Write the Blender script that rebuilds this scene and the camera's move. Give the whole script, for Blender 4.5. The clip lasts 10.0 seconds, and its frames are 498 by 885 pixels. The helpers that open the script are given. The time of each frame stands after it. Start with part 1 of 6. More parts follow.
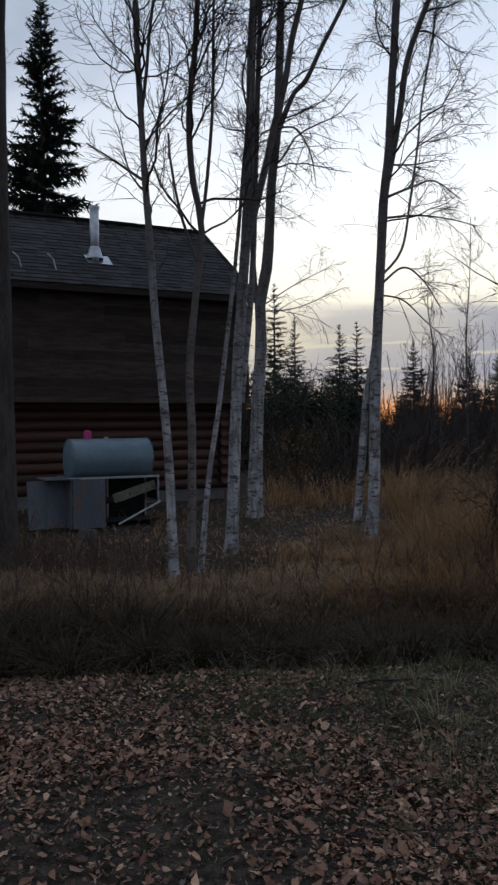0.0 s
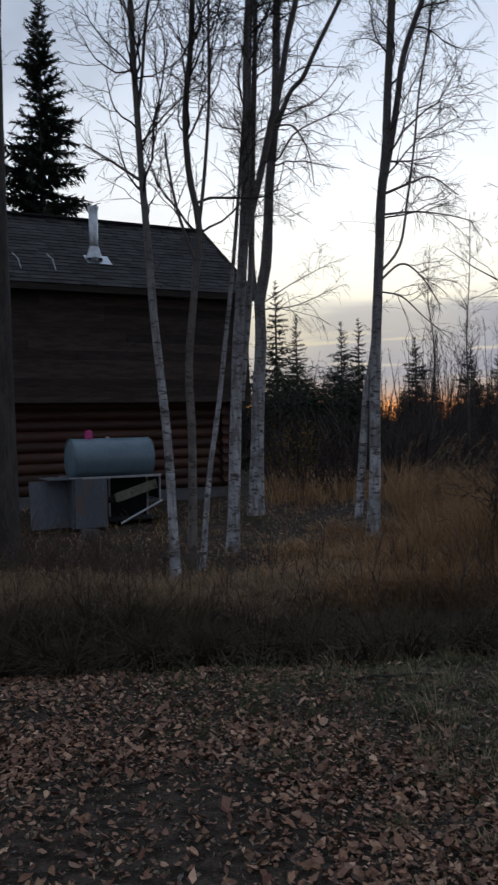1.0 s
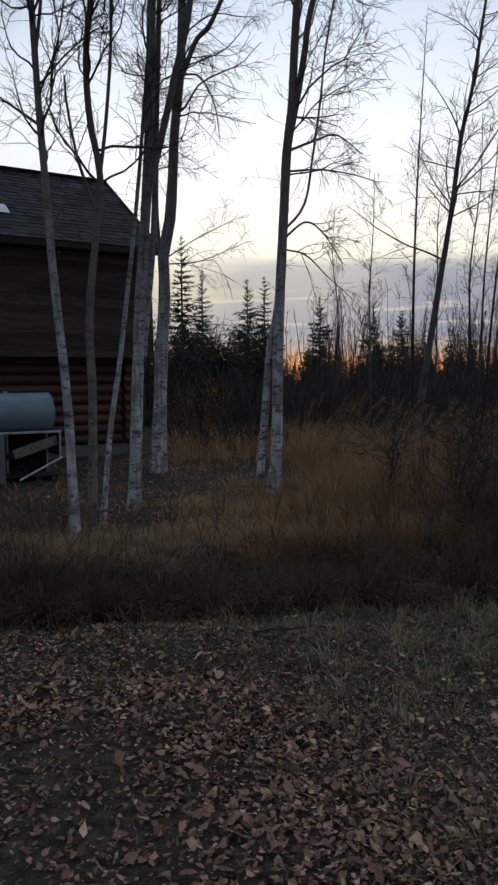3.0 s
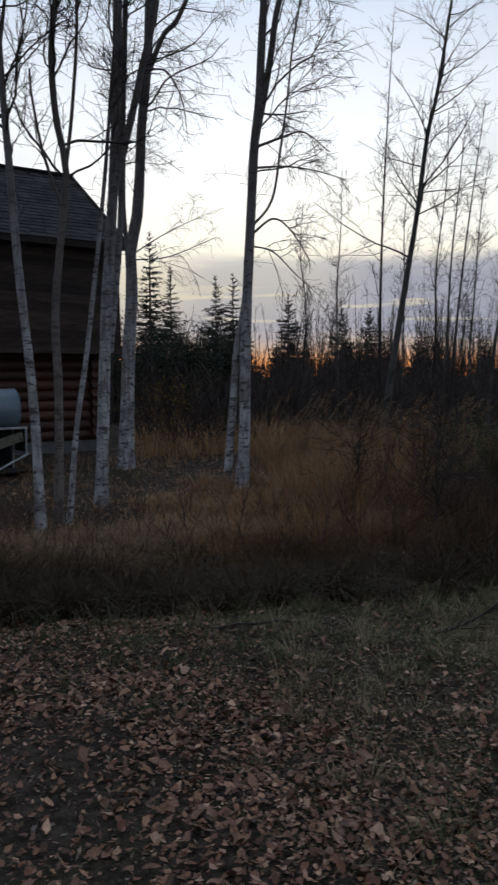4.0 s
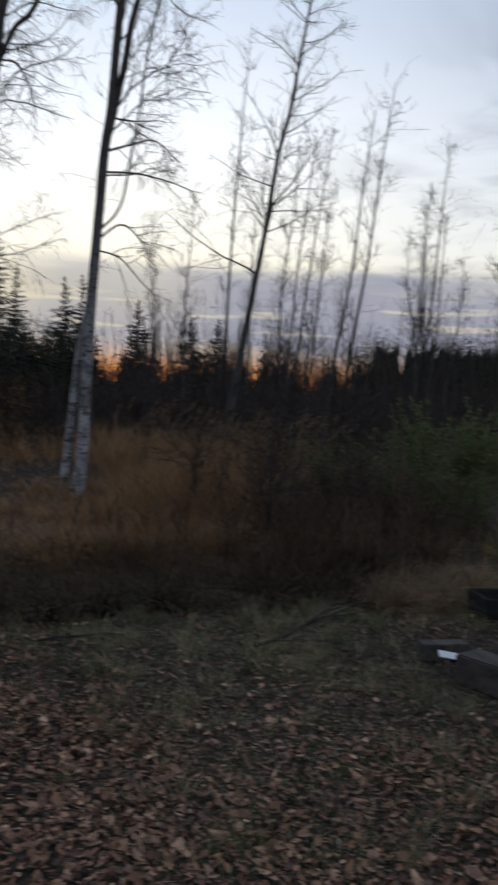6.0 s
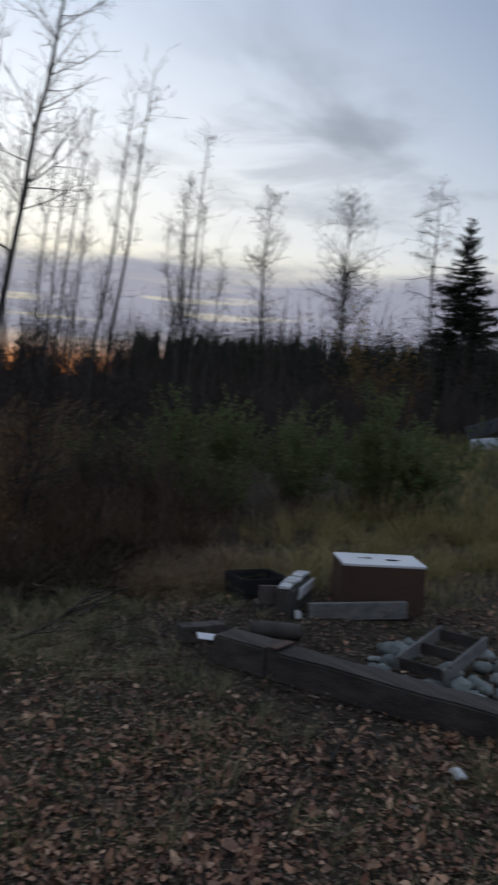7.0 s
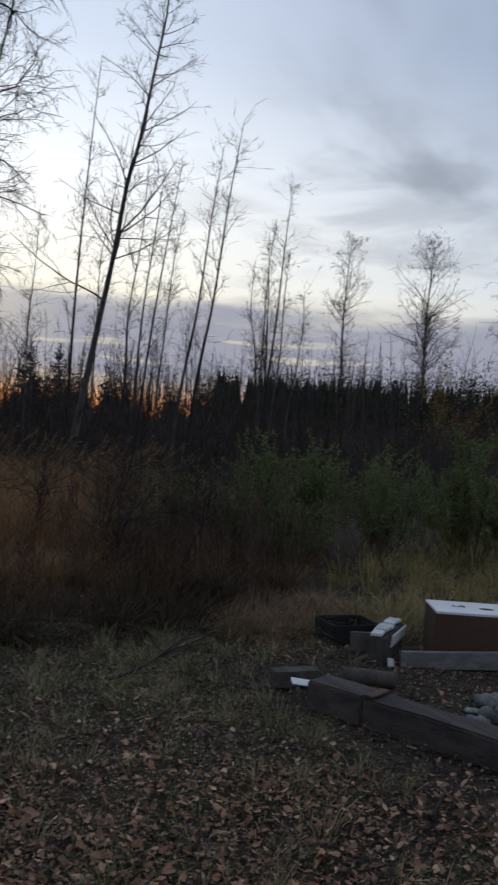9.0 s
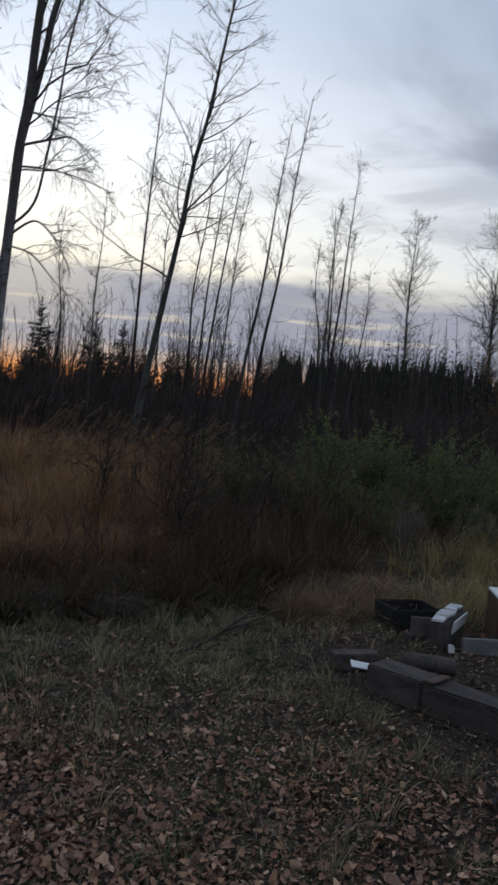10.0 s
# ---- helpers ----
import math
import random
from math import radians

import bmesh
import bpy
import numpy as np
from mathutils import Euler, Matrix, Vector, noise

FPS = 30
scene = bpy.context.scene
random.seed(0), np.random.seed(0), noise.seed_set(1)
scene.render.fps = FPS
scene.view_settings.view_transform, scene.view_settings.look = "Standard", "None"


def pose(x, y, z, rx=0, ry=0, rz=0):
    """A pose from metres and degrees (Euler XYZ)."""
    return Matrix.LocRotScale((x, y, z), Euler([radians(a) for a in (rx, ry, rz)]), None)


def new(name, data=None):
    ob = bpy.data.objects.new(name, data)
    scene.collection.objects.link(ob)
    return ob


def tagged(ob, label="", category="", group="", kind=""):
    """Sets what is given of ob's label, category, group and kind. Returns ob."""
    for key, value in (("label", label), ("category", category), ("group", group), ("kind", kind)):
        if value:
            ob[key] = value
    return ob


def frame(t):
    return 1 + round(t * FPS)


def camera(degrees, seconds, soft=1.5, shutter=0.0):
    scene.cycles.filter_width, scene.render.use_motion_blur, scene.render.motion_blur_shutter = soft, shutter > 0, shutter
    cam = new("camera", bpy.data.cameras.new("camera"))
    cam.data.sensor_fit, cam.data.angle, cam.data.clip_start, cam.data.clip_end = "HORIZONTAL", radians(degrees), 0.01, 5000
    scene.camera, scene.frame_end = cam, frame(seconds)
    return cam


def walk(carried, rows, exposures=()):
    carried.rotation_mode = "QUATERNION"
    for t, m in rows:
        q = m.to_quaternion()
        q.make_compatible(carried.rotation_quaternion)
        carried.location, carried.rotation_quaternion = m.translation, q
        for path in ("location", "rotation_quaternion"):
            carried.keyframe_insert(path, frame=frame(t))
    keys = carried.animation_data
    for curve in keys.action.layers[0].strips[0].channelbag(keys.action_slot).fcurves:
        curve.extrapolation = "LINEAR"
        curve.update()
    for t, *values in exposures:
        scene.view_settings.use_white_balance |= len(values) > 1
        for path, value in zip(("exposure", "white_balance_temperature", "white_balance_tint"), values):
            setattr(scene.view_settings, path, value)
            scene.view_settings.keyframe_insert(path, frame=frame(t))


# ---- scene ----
cam = camera(32.78, 10.0, soft=2.25, shutter=0.8)
PATH = [
    (0, pose(-0.000, 0.000, 1.602, 88.85, 0.49, 0.00)),
    (0.5, pose(0.026, -0.012, 1.602, 88.97, 0.87, 0.83)),
    (1, pose(0.040, -0.026, 1.604, 88.71, 1.16, 0.22)),
    (1.5, pose(0.062, -0.026, 1.597, 88.05, 1.13, -1.67)),
    (2, pose(0.070, -0.009, 1.590, 87.03, 0.60, -3.67)),
    (2.5, pose(0.075, -0.002, 1.592, 86.24, 0.28, -5.22)),
    (4, pose(0.100, -0.018, 1.588, 85.55, 0.26, -8.22)),
    (4.5, pose(0.115, -0.050, 1.605, 85.85, -0.49, -10.63)),
    (5, pose(0.120, -0.054, 1.614, 86.52, -0.91, -13.54)),
    (5.2, pose(0.121, -0.060, 1.614, 86.63, -1.04, -14.21)),
    (6.3, pose(0.213, -0.043, 1.625, 85.96, -3.41, -22.36)),
    (6.5, pose(0.208, -0.053, 1.635, 85.94, -3.66, -26.13)),
    (7, pose(0.207, -0.040, 1.632, 86.18, -3.71, -34.43)),
    (7.5, pose(0.163, -0.039, 1.628, 86.44, -3.41, -36.74)),
    (8, pose(0.123, -0.042, 1.639, 87.44, -3.02, -33.66)),
    (8.5, pose(0.093, -0.051, 1.647, 88.62, -3.50, -30.90)),
    (9, pose(0.086, -0.028, 1.637, 88.75, -3.97, -29.15)),
    (9.5, pose(0.078, -0.031, 1.636, 88.22, -4.11, -26.67)),
    (10, pose(0.065, -0.009, 1.641, 87.05, -5.10, -25.04)),
]
walk(cam, PATH)

# ---------------------------------------------------------------- sky and light
SUN_YAW = radians(-8)          # where the sunset glows, clockwise from +Y
world = bpy.data.worlds.new("dusk_sky")
scene.world = world
world.use_nodes = True
NT = world.node_tree
NT.nodes.clear()


def nd(tree, kind, **inputs):
    n = tree.nodes.new(kind)
    for k, v in inputs.items():
        key = int(k[1:]) if k[0] == "i" and k[1:].isdigit() else k
        if isinstance(v, bpy.types.NodeSocket):
            tree.links.new(v, n.inputs[key])
        else:
            n.inputs[key].default_value = v
    return n


def calc(tree, op, a, b=0.0, c=0.0, clamp=False):
    n = nd(tree, "ShaderNodeMath", i0=a, i1=b, i2=c)
    n.operation, n.use_clamp = op, clamp
    return n.outputs[0]


def ramp(tree, fac, stops, mode="LINEAR"):
    n = nd(tree, "ShaderNodeValToRGB", Fac=fac)
    e = n.color_ramp.elements
    n.color_ramp.interpolation = mode
    while len(e) < len(stops):
        e.new(0.5)
    for el, (p, c) in zip(e, stops):
        el.position, el.color = p, (*c, 1) if len(c) == 3 else c
    return n.outputs[0]


def blend(tree, fac, a, b, mode="MIX"):
    n = tree.nodes.new("ShaderNodeMix")
    n.data_type, n.blend_type = "RGBA", mode
    for k, v in ((0, fac), (6, a), (7, b)):
        if isinstance(v, bpy.types.NodeSocket):
            tree.links.new(v, n.inputs[k])
        else:
            n.inputs[k].default_value = (*v, 1) if isinstance(v, tuple) and len(v) == 3 else v
    return n.outputs[2]


def step(tree, x, lo, hi):
    n = nd(tree, "ShaderNodeMapRange", Value=x)
    n.interpolation_type = "SMOOTHSTEP"
    n.inputs["From Min"].default_value, n.inputs["From Max"].default_value = lo, hi
    return n.outputs[0]


def make_sky():
    t = NT
    co = t.nodes.new("ShaderNodeTexCoord").outputs["Generated"]
    sep = nd(t, "ShaderNodeSeparateXYZ", Vector=co)
    x, y, z = sep.outputs
    hor = calc(t, "SQRT", calc(t, "ADD", calc(t, "MULTIPLY", x, x), calc(t, "MULTIPLY", y, y)))
    sx, sy = math.sin(-SUN_YAW), math.cos(SUN_YAW)
    g = calc(t, "DIVIDE", calc(t, "ADD", calc(t, "MULTIPLY", x, sx), calc(t, "MULTIPLY", y, sy)), calc(t, "MAXIMUM", hor, 0.02))
    el = calc(t, "DIVIDE", z, 0.6, clamp=True)
    near = ramp(t, el, [(0.0, (1.1, 0.34, 0.08)), (0.028, (0.95, 0.40, 0.14)), (0.055, (0.62, 0.46, 0.37)), (0.09, (0.60, 0.55, 0.50)), (0.19, (1.0, 0.90, 0.66)),
                        (0.26, (1.22, 1.18, 1.05)), (0.45, (1.16, 1.20, 1.25)), (0.66, (0.80, 0.90, 1.07)), (1.0, (0.50, 0.60, 0.80))])
    side = ramp(t, el, [(0.0, (0.70, 0.27, 0.17)), (0.028, (0.48, 0.34, 0.34)), (0.07, (0.42, 0.41, 0.48)), (0.12, (0.52, 0.53, 0.60)), (0.20, (0.78, 0.79, 0.77)),
                        (0.28, (0.58, 0.67, 0.80)), (0.48, (0.33, 0.43, 0.60)), (0.68, (0.23, 0.31, 0.47)), (1.0, (0.38, 0.46, 0.62))])
    back = ramp(t, el, [(0.0, (0.20, 0.21, 0.26)), (0.3, (0.24, 0.27, 0.35)), (1.0, (0.38, 0.45, 0.58))])
    col = blend(t, calc(t, "POWER", calc(t, "MULTIPLY", calc(t, "SUBTRACT", g, 0.5), 2.0, clamp=True), 2.2), side, near)
    col = blend(t, step(t, g, -0.2, 0.80), back, col)
    # cloud sheets, flattened towards the horizon
    flat = calc(t, "ADD", calc(t, "MAXIMUM", z, 0.0), 0.19)
    uv = nd(t, "ShaderNodeCombineXYZ", X=calc(t, "ADD", calc(t, "DIVIDE", x, flat), -0.28), Y=calc(t, "ADD", calc(t, "DIVIDE", y, flat), -0.35), Z=1.7).outputs[0]
    n1 = nd(t, "ShaderNodeTexNoise", Vector=uv, Scale=1.15, Detail=5.0, Roughness=0.52, Distortion=0.35).outputs[0]
    streak = calc(t, "MULTIPLY", step(t, n1, 0.49, 0.64), calc(t, "MULTIPLY", step(t, z, 0.09, 0.17), step(t, g, 0.99, 0.90)))
    col = blend(t, calc(t, "MULTIPLY", streak, 0.68), col, (0.27, 0.31, 0.38))
    wob = nd(t, "ShaderNodeTexNoise", Vector=nd(t, "ShaderNodeCombineXYZ", X=calc(t, "MULTIPLY", x, 3.0), Y=calc(t, "MULTIPLY", y, 3.0), Z=calc(t, "MULTIPLY", z, 14.0)).outputs[0],
             Scale=2.0, Detail=5.0, Roughness=0.6).outputs[0]
    zz = calc(t, "ADD", z, calc(t, "MULTIPLY", calc(t, "SUBTRACT", wob, 0.5), 0.055))
    bank = calc(t, "MULTIPLY", step(t, zz, 0.034, 0.055), step(t, zz, 0.146, 0.118))
    bank = calc(t, "MULTIPLY", bank, calc(t, "ADD", 0.25, calc(t, "MULTIPLY", step(t, calc(t, "DIVIDE", x, calc(t, "MAXIMUM", hor, 0.02)), 0.02, 0.11), 0.75)))
    thin = calc(t, "MULTIPLY", bank, calc(t, "SUBTRACT", 1.0, calc(t, "MULTIPLY", step(t, g, 0.985, 1.0), 0.35)))
    col = blend(t, calc(t, "MULTIPLY", thin, 0.9), col, (0.34, 0.36, 0.47))
    # lit slits between the layers of the bank, and thin grey rolls above it
    thread = nd(t, "ShaderNodeTexNoise", Vector=nd(t, "ShaderNodeCombineXYZ", X=calc(t, "MULTIPLY", x, 4.0), Y=calc(t, "MULTIPLY", y, 4.0), Z=calc(t, "MULTIPLY", z, 55.0)).outputs[0],
                Scale=1.3, Detail=4.0, Roughness=0.55).outputs[0]
    slit = calc(t, "MULTIPLY", step(t, thread, 0.53, 0.63), calc(t, "MULTIPLY", step(t, z, 0.045, 0.06), step(t, z, 0.125, 0.09)))
    col = blend(t, calc(t, "MULTIPLY", slit, 0.5), col, blend(t, step(t, g, 0.80, 0.97), (0.66, 0.66, 0.66), (0.95, 0.84, 0.58)))
    roll = nd(t, "ShaderNodeTexNoise", Vector=nd(t, "ShaderNodeCombineXYZ", X=calc(t, "MULTIPLY", x, 2.2), Y=calc(t, "MULTIPLY", y, 2.2), Z=calc(t, "MULTIPLY", z, 9.0)).outputs[0],
              Scale=2.1, Detail=5.0, Roughness=0.55, Distortion=0.3).outputs[0]
    grey = calc(t, "MULTIPLY", calc(t, "MULTIPLY", step(t, roll, 0.50, 0.66), step(t, g, 0.985, 0.90)), calc(t, "MULTIPLY", step(t, z, 0.12, 0.16), step(t, z, 0.40, 0.28)))
    col = blend(t, calc(t, "MULTIPLY", grey, 0.42), col, (0.36, 0.40, 0.48))
    b1 = nd(t, "ShaderNodeBackground", Color=col, Strength=0.90)
    sky = t.nodes.new("ShaderNodeTexSky")
    sky.sky_type, sky.sun_disc = "NISHITA", False
    sky.sun_elevation, sky.sun_rotation = radians(-4.0), -SUN_YAW
    b2 = nd(t, "ShaderNodeBackground", Color=sky.outputs[0], Strength=0.05)
    add = nd(t, "ShaderNodeAddShader", i0=b1.outputs[0], i1=b2.outputs[0])
    out = t.nodes.new("ShaderNodeOutputWorld")
    t.links.new(add.outputs[0], out.inputs[0])


make_sky()

# ---------------------------------------------------------------- materials
def material(name, a, b, scale=6.0, rough=0.85, bump=0.3, fine=60.0, stretch=(1, 1, 1), each=0.0, metal=0.0, dark=None, spots=0.62):
    """Two colours mixed by coarse and fine noise, with relief; each: how far single pieces differ."""
    m = bpy.data.materials.new(name)
    m.use_nodes = True
    t = m.node_tree
    p = t.nodes["Principled BSDF"]
    co = t.nodes.new("ShaderNodeTexCoord").outputs["Object"]
    mp = nd(t, "ShaderNodeMapping", Vector=co, Scale=stretch).outputs[0]
    n1 = nd(t, "ShaderNodeTexNoise", Vector=mp, Scale=scale, Detail=4.0, Roughness=0.6).outputs[0]
    n2 = nd(t, "ShaderNodeTexNoise", Vector=mp, Scale=fine, Detail=3.0, Roughness=0.65).outputs[0]
    f = calc(t, "ADD", calc(t, "MULTIPLY", n1, 0.6), calc(t, "MULTIPLY", n2, 0.4))
    col = blend(t, step(t, f, 0.36, 0.64), a, b)
    if dark:
        col = blend(t, step(t, nd(t, "ShaderNodeTexNoise", Vector=mp, Scale=scale * 2.3, Detail=2.0).outputs[0], spots, spots + 0.07), col, dark)
    if each:
        o = t.nodes.new("ShaderNodeObjectInfo").outputs["Random"]
        g = t.nodes.new("ShaderNodeNewGeometry").outputs["Random Per Island"]
        r = calc(t, "FRACT", calc(t, "ADD", o, g))
        col = blend(t, 1.0, col, ramp(t, r, [(0, (1 - each,) * 3), (1, (1 + each,) * 3)]), "MULTIPLY")
    t.links.new(col, p.inputs["Base Color"])
    p.inputs["Roughness"].default_value, p.inputs["Metallic"].default_value = rough, metal
    if bump:
        bp = nd(t, "ShaderNodeBump", Height=f, Strength=bump, Distance=0.02)
        t.links.new(bp.outputs[0], p.inputs["Normal"])
    return m


def island_material(name, stops, rough=0.8, through_light=0.0):
    """A colour of its own for every leaf or blade."""
    m = bpy.data.materials.new(name)
    m.use_nodes = True
    t = m.node_tree
    p = t.nodes["Principled BSDF"]
    o = t.nodes.new("ShaderNodeObjectInfo").outputs["Random"]
    g = t.nodes.new("ShaderNodeNewGeometry").outputs["Random Per Island"]
    r = calc(t, "FRACT", calc(t, "ADD", o, g))
    col = ramp(t, r, [(i / (len(stops) - 1), c) for i, c in enumerate(stops)])
    co = t.nodes.new("ShaderNodeTexCoord").outputs["Object"]
    n = nd(t, "ShaderNodeTexNoise", Vector=co, Scale=0.9, Detail=3.0).outputs[0]
    n2 = nd(t, "ShaderNodeTexNoise", Vector=co, Scale=90.0, Detail=2.0).outputs[0]
    shade = calc(t, "ADD", 0.10, calc(t, "ADD", calc(t, "MULTIPLY", n, 0.8), calc(t, "MULTIPLY", n2, 1.0)))
    col = blend(t, 1.0, col, nd(t, "ShaderNodeCombineColor", Red=shade, Green=shade, Blue=shade).outputs[0], "MULTIPLY")
    t.links.new(col, p.inputs["Base Color"])
    p.inputs["Roughness"].default_value = rough
    p.inputs["Specular IOR Level"].default_value = 0.25
    if through_light:
        tr = nd(t, "ShaderNodeBsdfTranslucent", Color=col)
        mx = nd(t, "ShaderNodeMixShader", i0=through_light, i1=p.outputs[0], i2=tr.outputs[0])
        t.links.new(mx.outputs[0], t.nodes["Material Output"].inputs[0])
    return m


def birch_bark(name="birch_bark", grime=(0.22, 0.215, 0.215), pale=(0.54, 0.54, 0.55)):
    """Pale papery bark with dark flecks and bands; high up, young brown bark and backlit darkness painted in."""
    m = bpy.data.materials.new(name)
    m.use_nodes = True
    t = m.node_tree
    p = t.nodes["Principled BSDF"]
    co = t.nodes.new("ShaderNodeTexCoord").outputs["Object"]
    z = nd(t, "ShaderNodeSeparateXYZ", Vector=co).outputs[2]
    wide = nd(t, "ShaderNodeMapping", Vector=co, Scale=(1, 1, 2.6)).outputs[0]
    tall = nd(t, "ShaderNodeMapping", Vector=co, Scale=(3, 3, 0.5)).outputs[0]
    streak = nd(t, "ShaderNodeTexNoise", Vector=tall, Scale=6.0, Detail=4.0, Roughness=0.65).outputs[0]
    fleck = nd(t, "ShaderNodeTexNoise", Vector=wide, Scale=9.0, Detail=5.0, Roughness=0.7).outputs[0]
    grey = nd(t, "ShaderNodeTexNoise", Vector=co, Scale=4.0, Detail=4.0, Roughness=0.6).outputs[0]
    fine = nd(t, "ShaderNodeTexNoise", Vector=wide, Scale=40.0, Detail=2.0).outputs[0]
    col = blend(t, step(t, grey, 0.35, 0.65), grime, pale)
    col = blend(t, calc(t, "MULTIPLY", step(t, streak, 0.46, 0.64), 0.75), col, (0.14, 0.115, 0.095))
    col = blend(t, calc(t, "MULTIPLY", step(t, fine, 0.55, 0.7), 0.5), col, (0.22, 0.19, 0.17))
    col = blend(t, calc(t, "MULTIPLY", step(t, fleck, 0.53, 0.60), 0.92), col, (0.05, 0.042, 0.036))
    # browner with height: young bark plus the backlit look put into the colour
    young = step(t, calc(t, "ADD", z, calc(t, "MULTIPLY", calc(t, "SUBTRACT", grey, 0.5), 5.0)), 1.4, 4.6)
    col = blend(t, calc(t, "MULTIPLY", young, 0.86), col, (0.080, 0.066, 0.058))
    t.links.new(col, p.inputs["Base Color"])
    p.inputs["Roughness"].default_value = 0.75
    t.links.new(nd(t, "ShaderNodeBump", Height=fleck, Strength=0.5, Distance=0.01).outputs[0], p.inputs["Normal"])
    return m


def ground_soil():
    m = bpy.data.materials.new("ground_soil")
    m.use_nodes = True
    t = m.node_tree
    p = t.nodes["Principled BSDF"]
    co = t.nodes.new("ShaderNodeTexCoord").outputs["Object"]
    n1 = nd(t, "ShaderNodeTexNoise", Vector=co, Scale=0.7, Detail=5.0, Roughness=0.6).outputs[0]
    n2 = nd(t, "ShaderNodeTexNoise", Vector=co, Scale=14.0, Detail=5.0, Roughness=0.7).outputs[0]
    n3 = nd(t, "ShaderNodeTexVoronoi", Vector=co, Scale=70.0).outputs["Distance"]
    col = blend(t, step(t, n2, 0.35, 0.65), (0.030, 0.024, 0.019), (0.095, 0.074, 0.058))
    col = blend(t, calc(t, "MULTIPLY", step(t, n1, 0.5, 0.68), 0.6), col, (0.055, 0.065, 0.025))
    col = blend(t, calc(t, "MULTIPLY", step(t, n3, 0.22, 0.1), 0.35), col, (0.2, 0.17, 0.14))
    t.links.new(col, p.inputs["Base Color"])
    p.inputs["Roughness"].default_value = 0.95
    p.inputs["Specular IOR Level"].default_value = 0.1
    h = calc(t, "ADD", n2, calc(t, "MULTIPLY", n3, 0.5))
    t.links.new(nd(t, "ShaderNodeBump", Height=h, Strength=0.8, Distance=0.04).outputs[0], p.inputs["Normal"])
    return m


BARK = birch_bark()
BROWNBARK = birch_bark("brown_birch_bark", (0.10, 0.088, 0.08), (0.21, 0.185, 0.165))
SOIL = ground_soil()
TWIG = material("twig_bark", (0.020, 0.015, 0.012), (0.038, 0.028, 0.023), 5, 0.8, 0)
DARKBARK = material("dark_bark", (0.036, 0.031, 0.028), (0.095, 0.082, 0.073), 6, 0.9, 0.8, 40, (1, 1, 0.25))
ASPEN = material("aspen_bark", (0.040, 0.040, 0.036), (0.10, 0.10, 0.09), 4, 0.8, 0.4, 40, (1, 1, 0.5), dark=(0.03, 0.027, 0.024))
NEEDLE = island_material("spruce_needles", [(0.024, 0.031, 0.020), (0.036, 0.047, 0.028), (0.030, 0.038, 0.028)], 0.95)
FARWOOD = island_material("far_wood", [(0.042, 0.032, 0.028), (0.075, 0.055, 0.046), (0.055, 0.047, 0.044), (0.10, 0.08, 0.07)], 0.9)
LEAF = island_material("dry_leaf", [(0.062, 0.033, 0.019), (0.305, 0.158, 0.088), (0.104, 0.048, 0.03), (0.417, 0.227, 0.132), (0.069, 0.034, 0.024), (0.236, 0.113, 0.066), (0.139, 0.058, 0.035), (0.611, 0.386, 0.252), (0.083, 0.045, 0.033), (0.278, 0.154, 0.099), (0.166, 0.083, 0.057), (0.444, 0.253, 0.152), (0.077, 0.039, 0.026)], 0.55)
DRYGRASS = island_material("dry_grass", [(0.30, 0.155, 0.07), (0.42, 0.25, 0.12), (0.22, 0.11, 0.055), (0.52, 0.36, 0.20), (0.34, 0.20, 0.10)], 0.7, 0.4)
PALEGRASS = island_material("pale_grass", [(0.28, 0.185, 0.105), (0.40, 0.29, 0.18), (0.17, 0.11, 0.06), (0.24, 0.15, 0.09)], 0.7, 0.35)
OLIVEGRASS = island_material("olive_grass", [(0.31, 0.26, 0.11), (0.43, 0.34, 0.165), (0.19, 0.18, 0.065), (0.30, 0.21, 0.10)], 0.7, 0.4)
YARDGRASS = island_material("yard_grass", [(0.322, 0.27, 0.161), (0.483, 0.397, 0.253), (0.161, 0.172, 0.075), (0.241, 0.196, 0.121), (0.138, 0.167, 0.069)], 0.75, 0.3)
UNDERGROWTH = island_material("undergrowth", [(0.07, 0.046, 0.034), (0.126, 0.078, 0.053), (0.182, 0.105, 0.063), (0.056, 0.045, 0.031), (0.098, 0.084, 0.042)], 0.8, 0.25)
CRUMB = island_material("leaf_crumb", [(0.078, 0.055, 0.039), (0.182, 0.13, 0.094), (0.286, 0.215, 0.156), (0.065, 0.047, 0.036), (0.416, 0.325, 0.247), (0.13, 0.091, 0.065), (0.156, 0.137, 0.078)], 0.85)
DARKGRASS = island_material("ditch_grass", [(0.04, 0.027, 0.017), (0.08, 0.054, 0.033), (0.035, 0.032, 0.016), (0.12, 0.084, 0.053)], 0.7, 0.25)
GREENGRASS = island_material("green_grass", [(0.055, 0.085, 0.035), (0.09, 0.115, 0.05), (0.15, 0.14, 0.075), (0.06, 0.095, 0.04)], 0.7, 0.35)
WILLOW = island_material("willow_leaf", [(0.105, 0.15, 0.055), (0.14, 0.185, 0.075), (0.20, 0.215, 0.09), (0.12, 0.16, 0.066)], 0.6, 0.45)
ORANGE = island_material("orange_leaf", [(0.40, 0.19, 0.04), (0.30, 0.12, 0.03), (0.45, 0.27, 0.06)], 0.6, 0.45)
YELLOW = island_material("yellow_leaf", [(0.30, 0.20, 0.04), (0.22, 0.13, 0.03), (0.16, 0.11, 0.04)], 0.6, 0.45)
DEADLEAF = island_material("dead_leaf", [(0.06, 0.038, 0.026), (0.11, 0.068, 0.04), (0.045, 0.03, 0.022), (0.15, 0.095, 0.05), (0.05, 0.036, 0.03)], 0.8, 0.3)
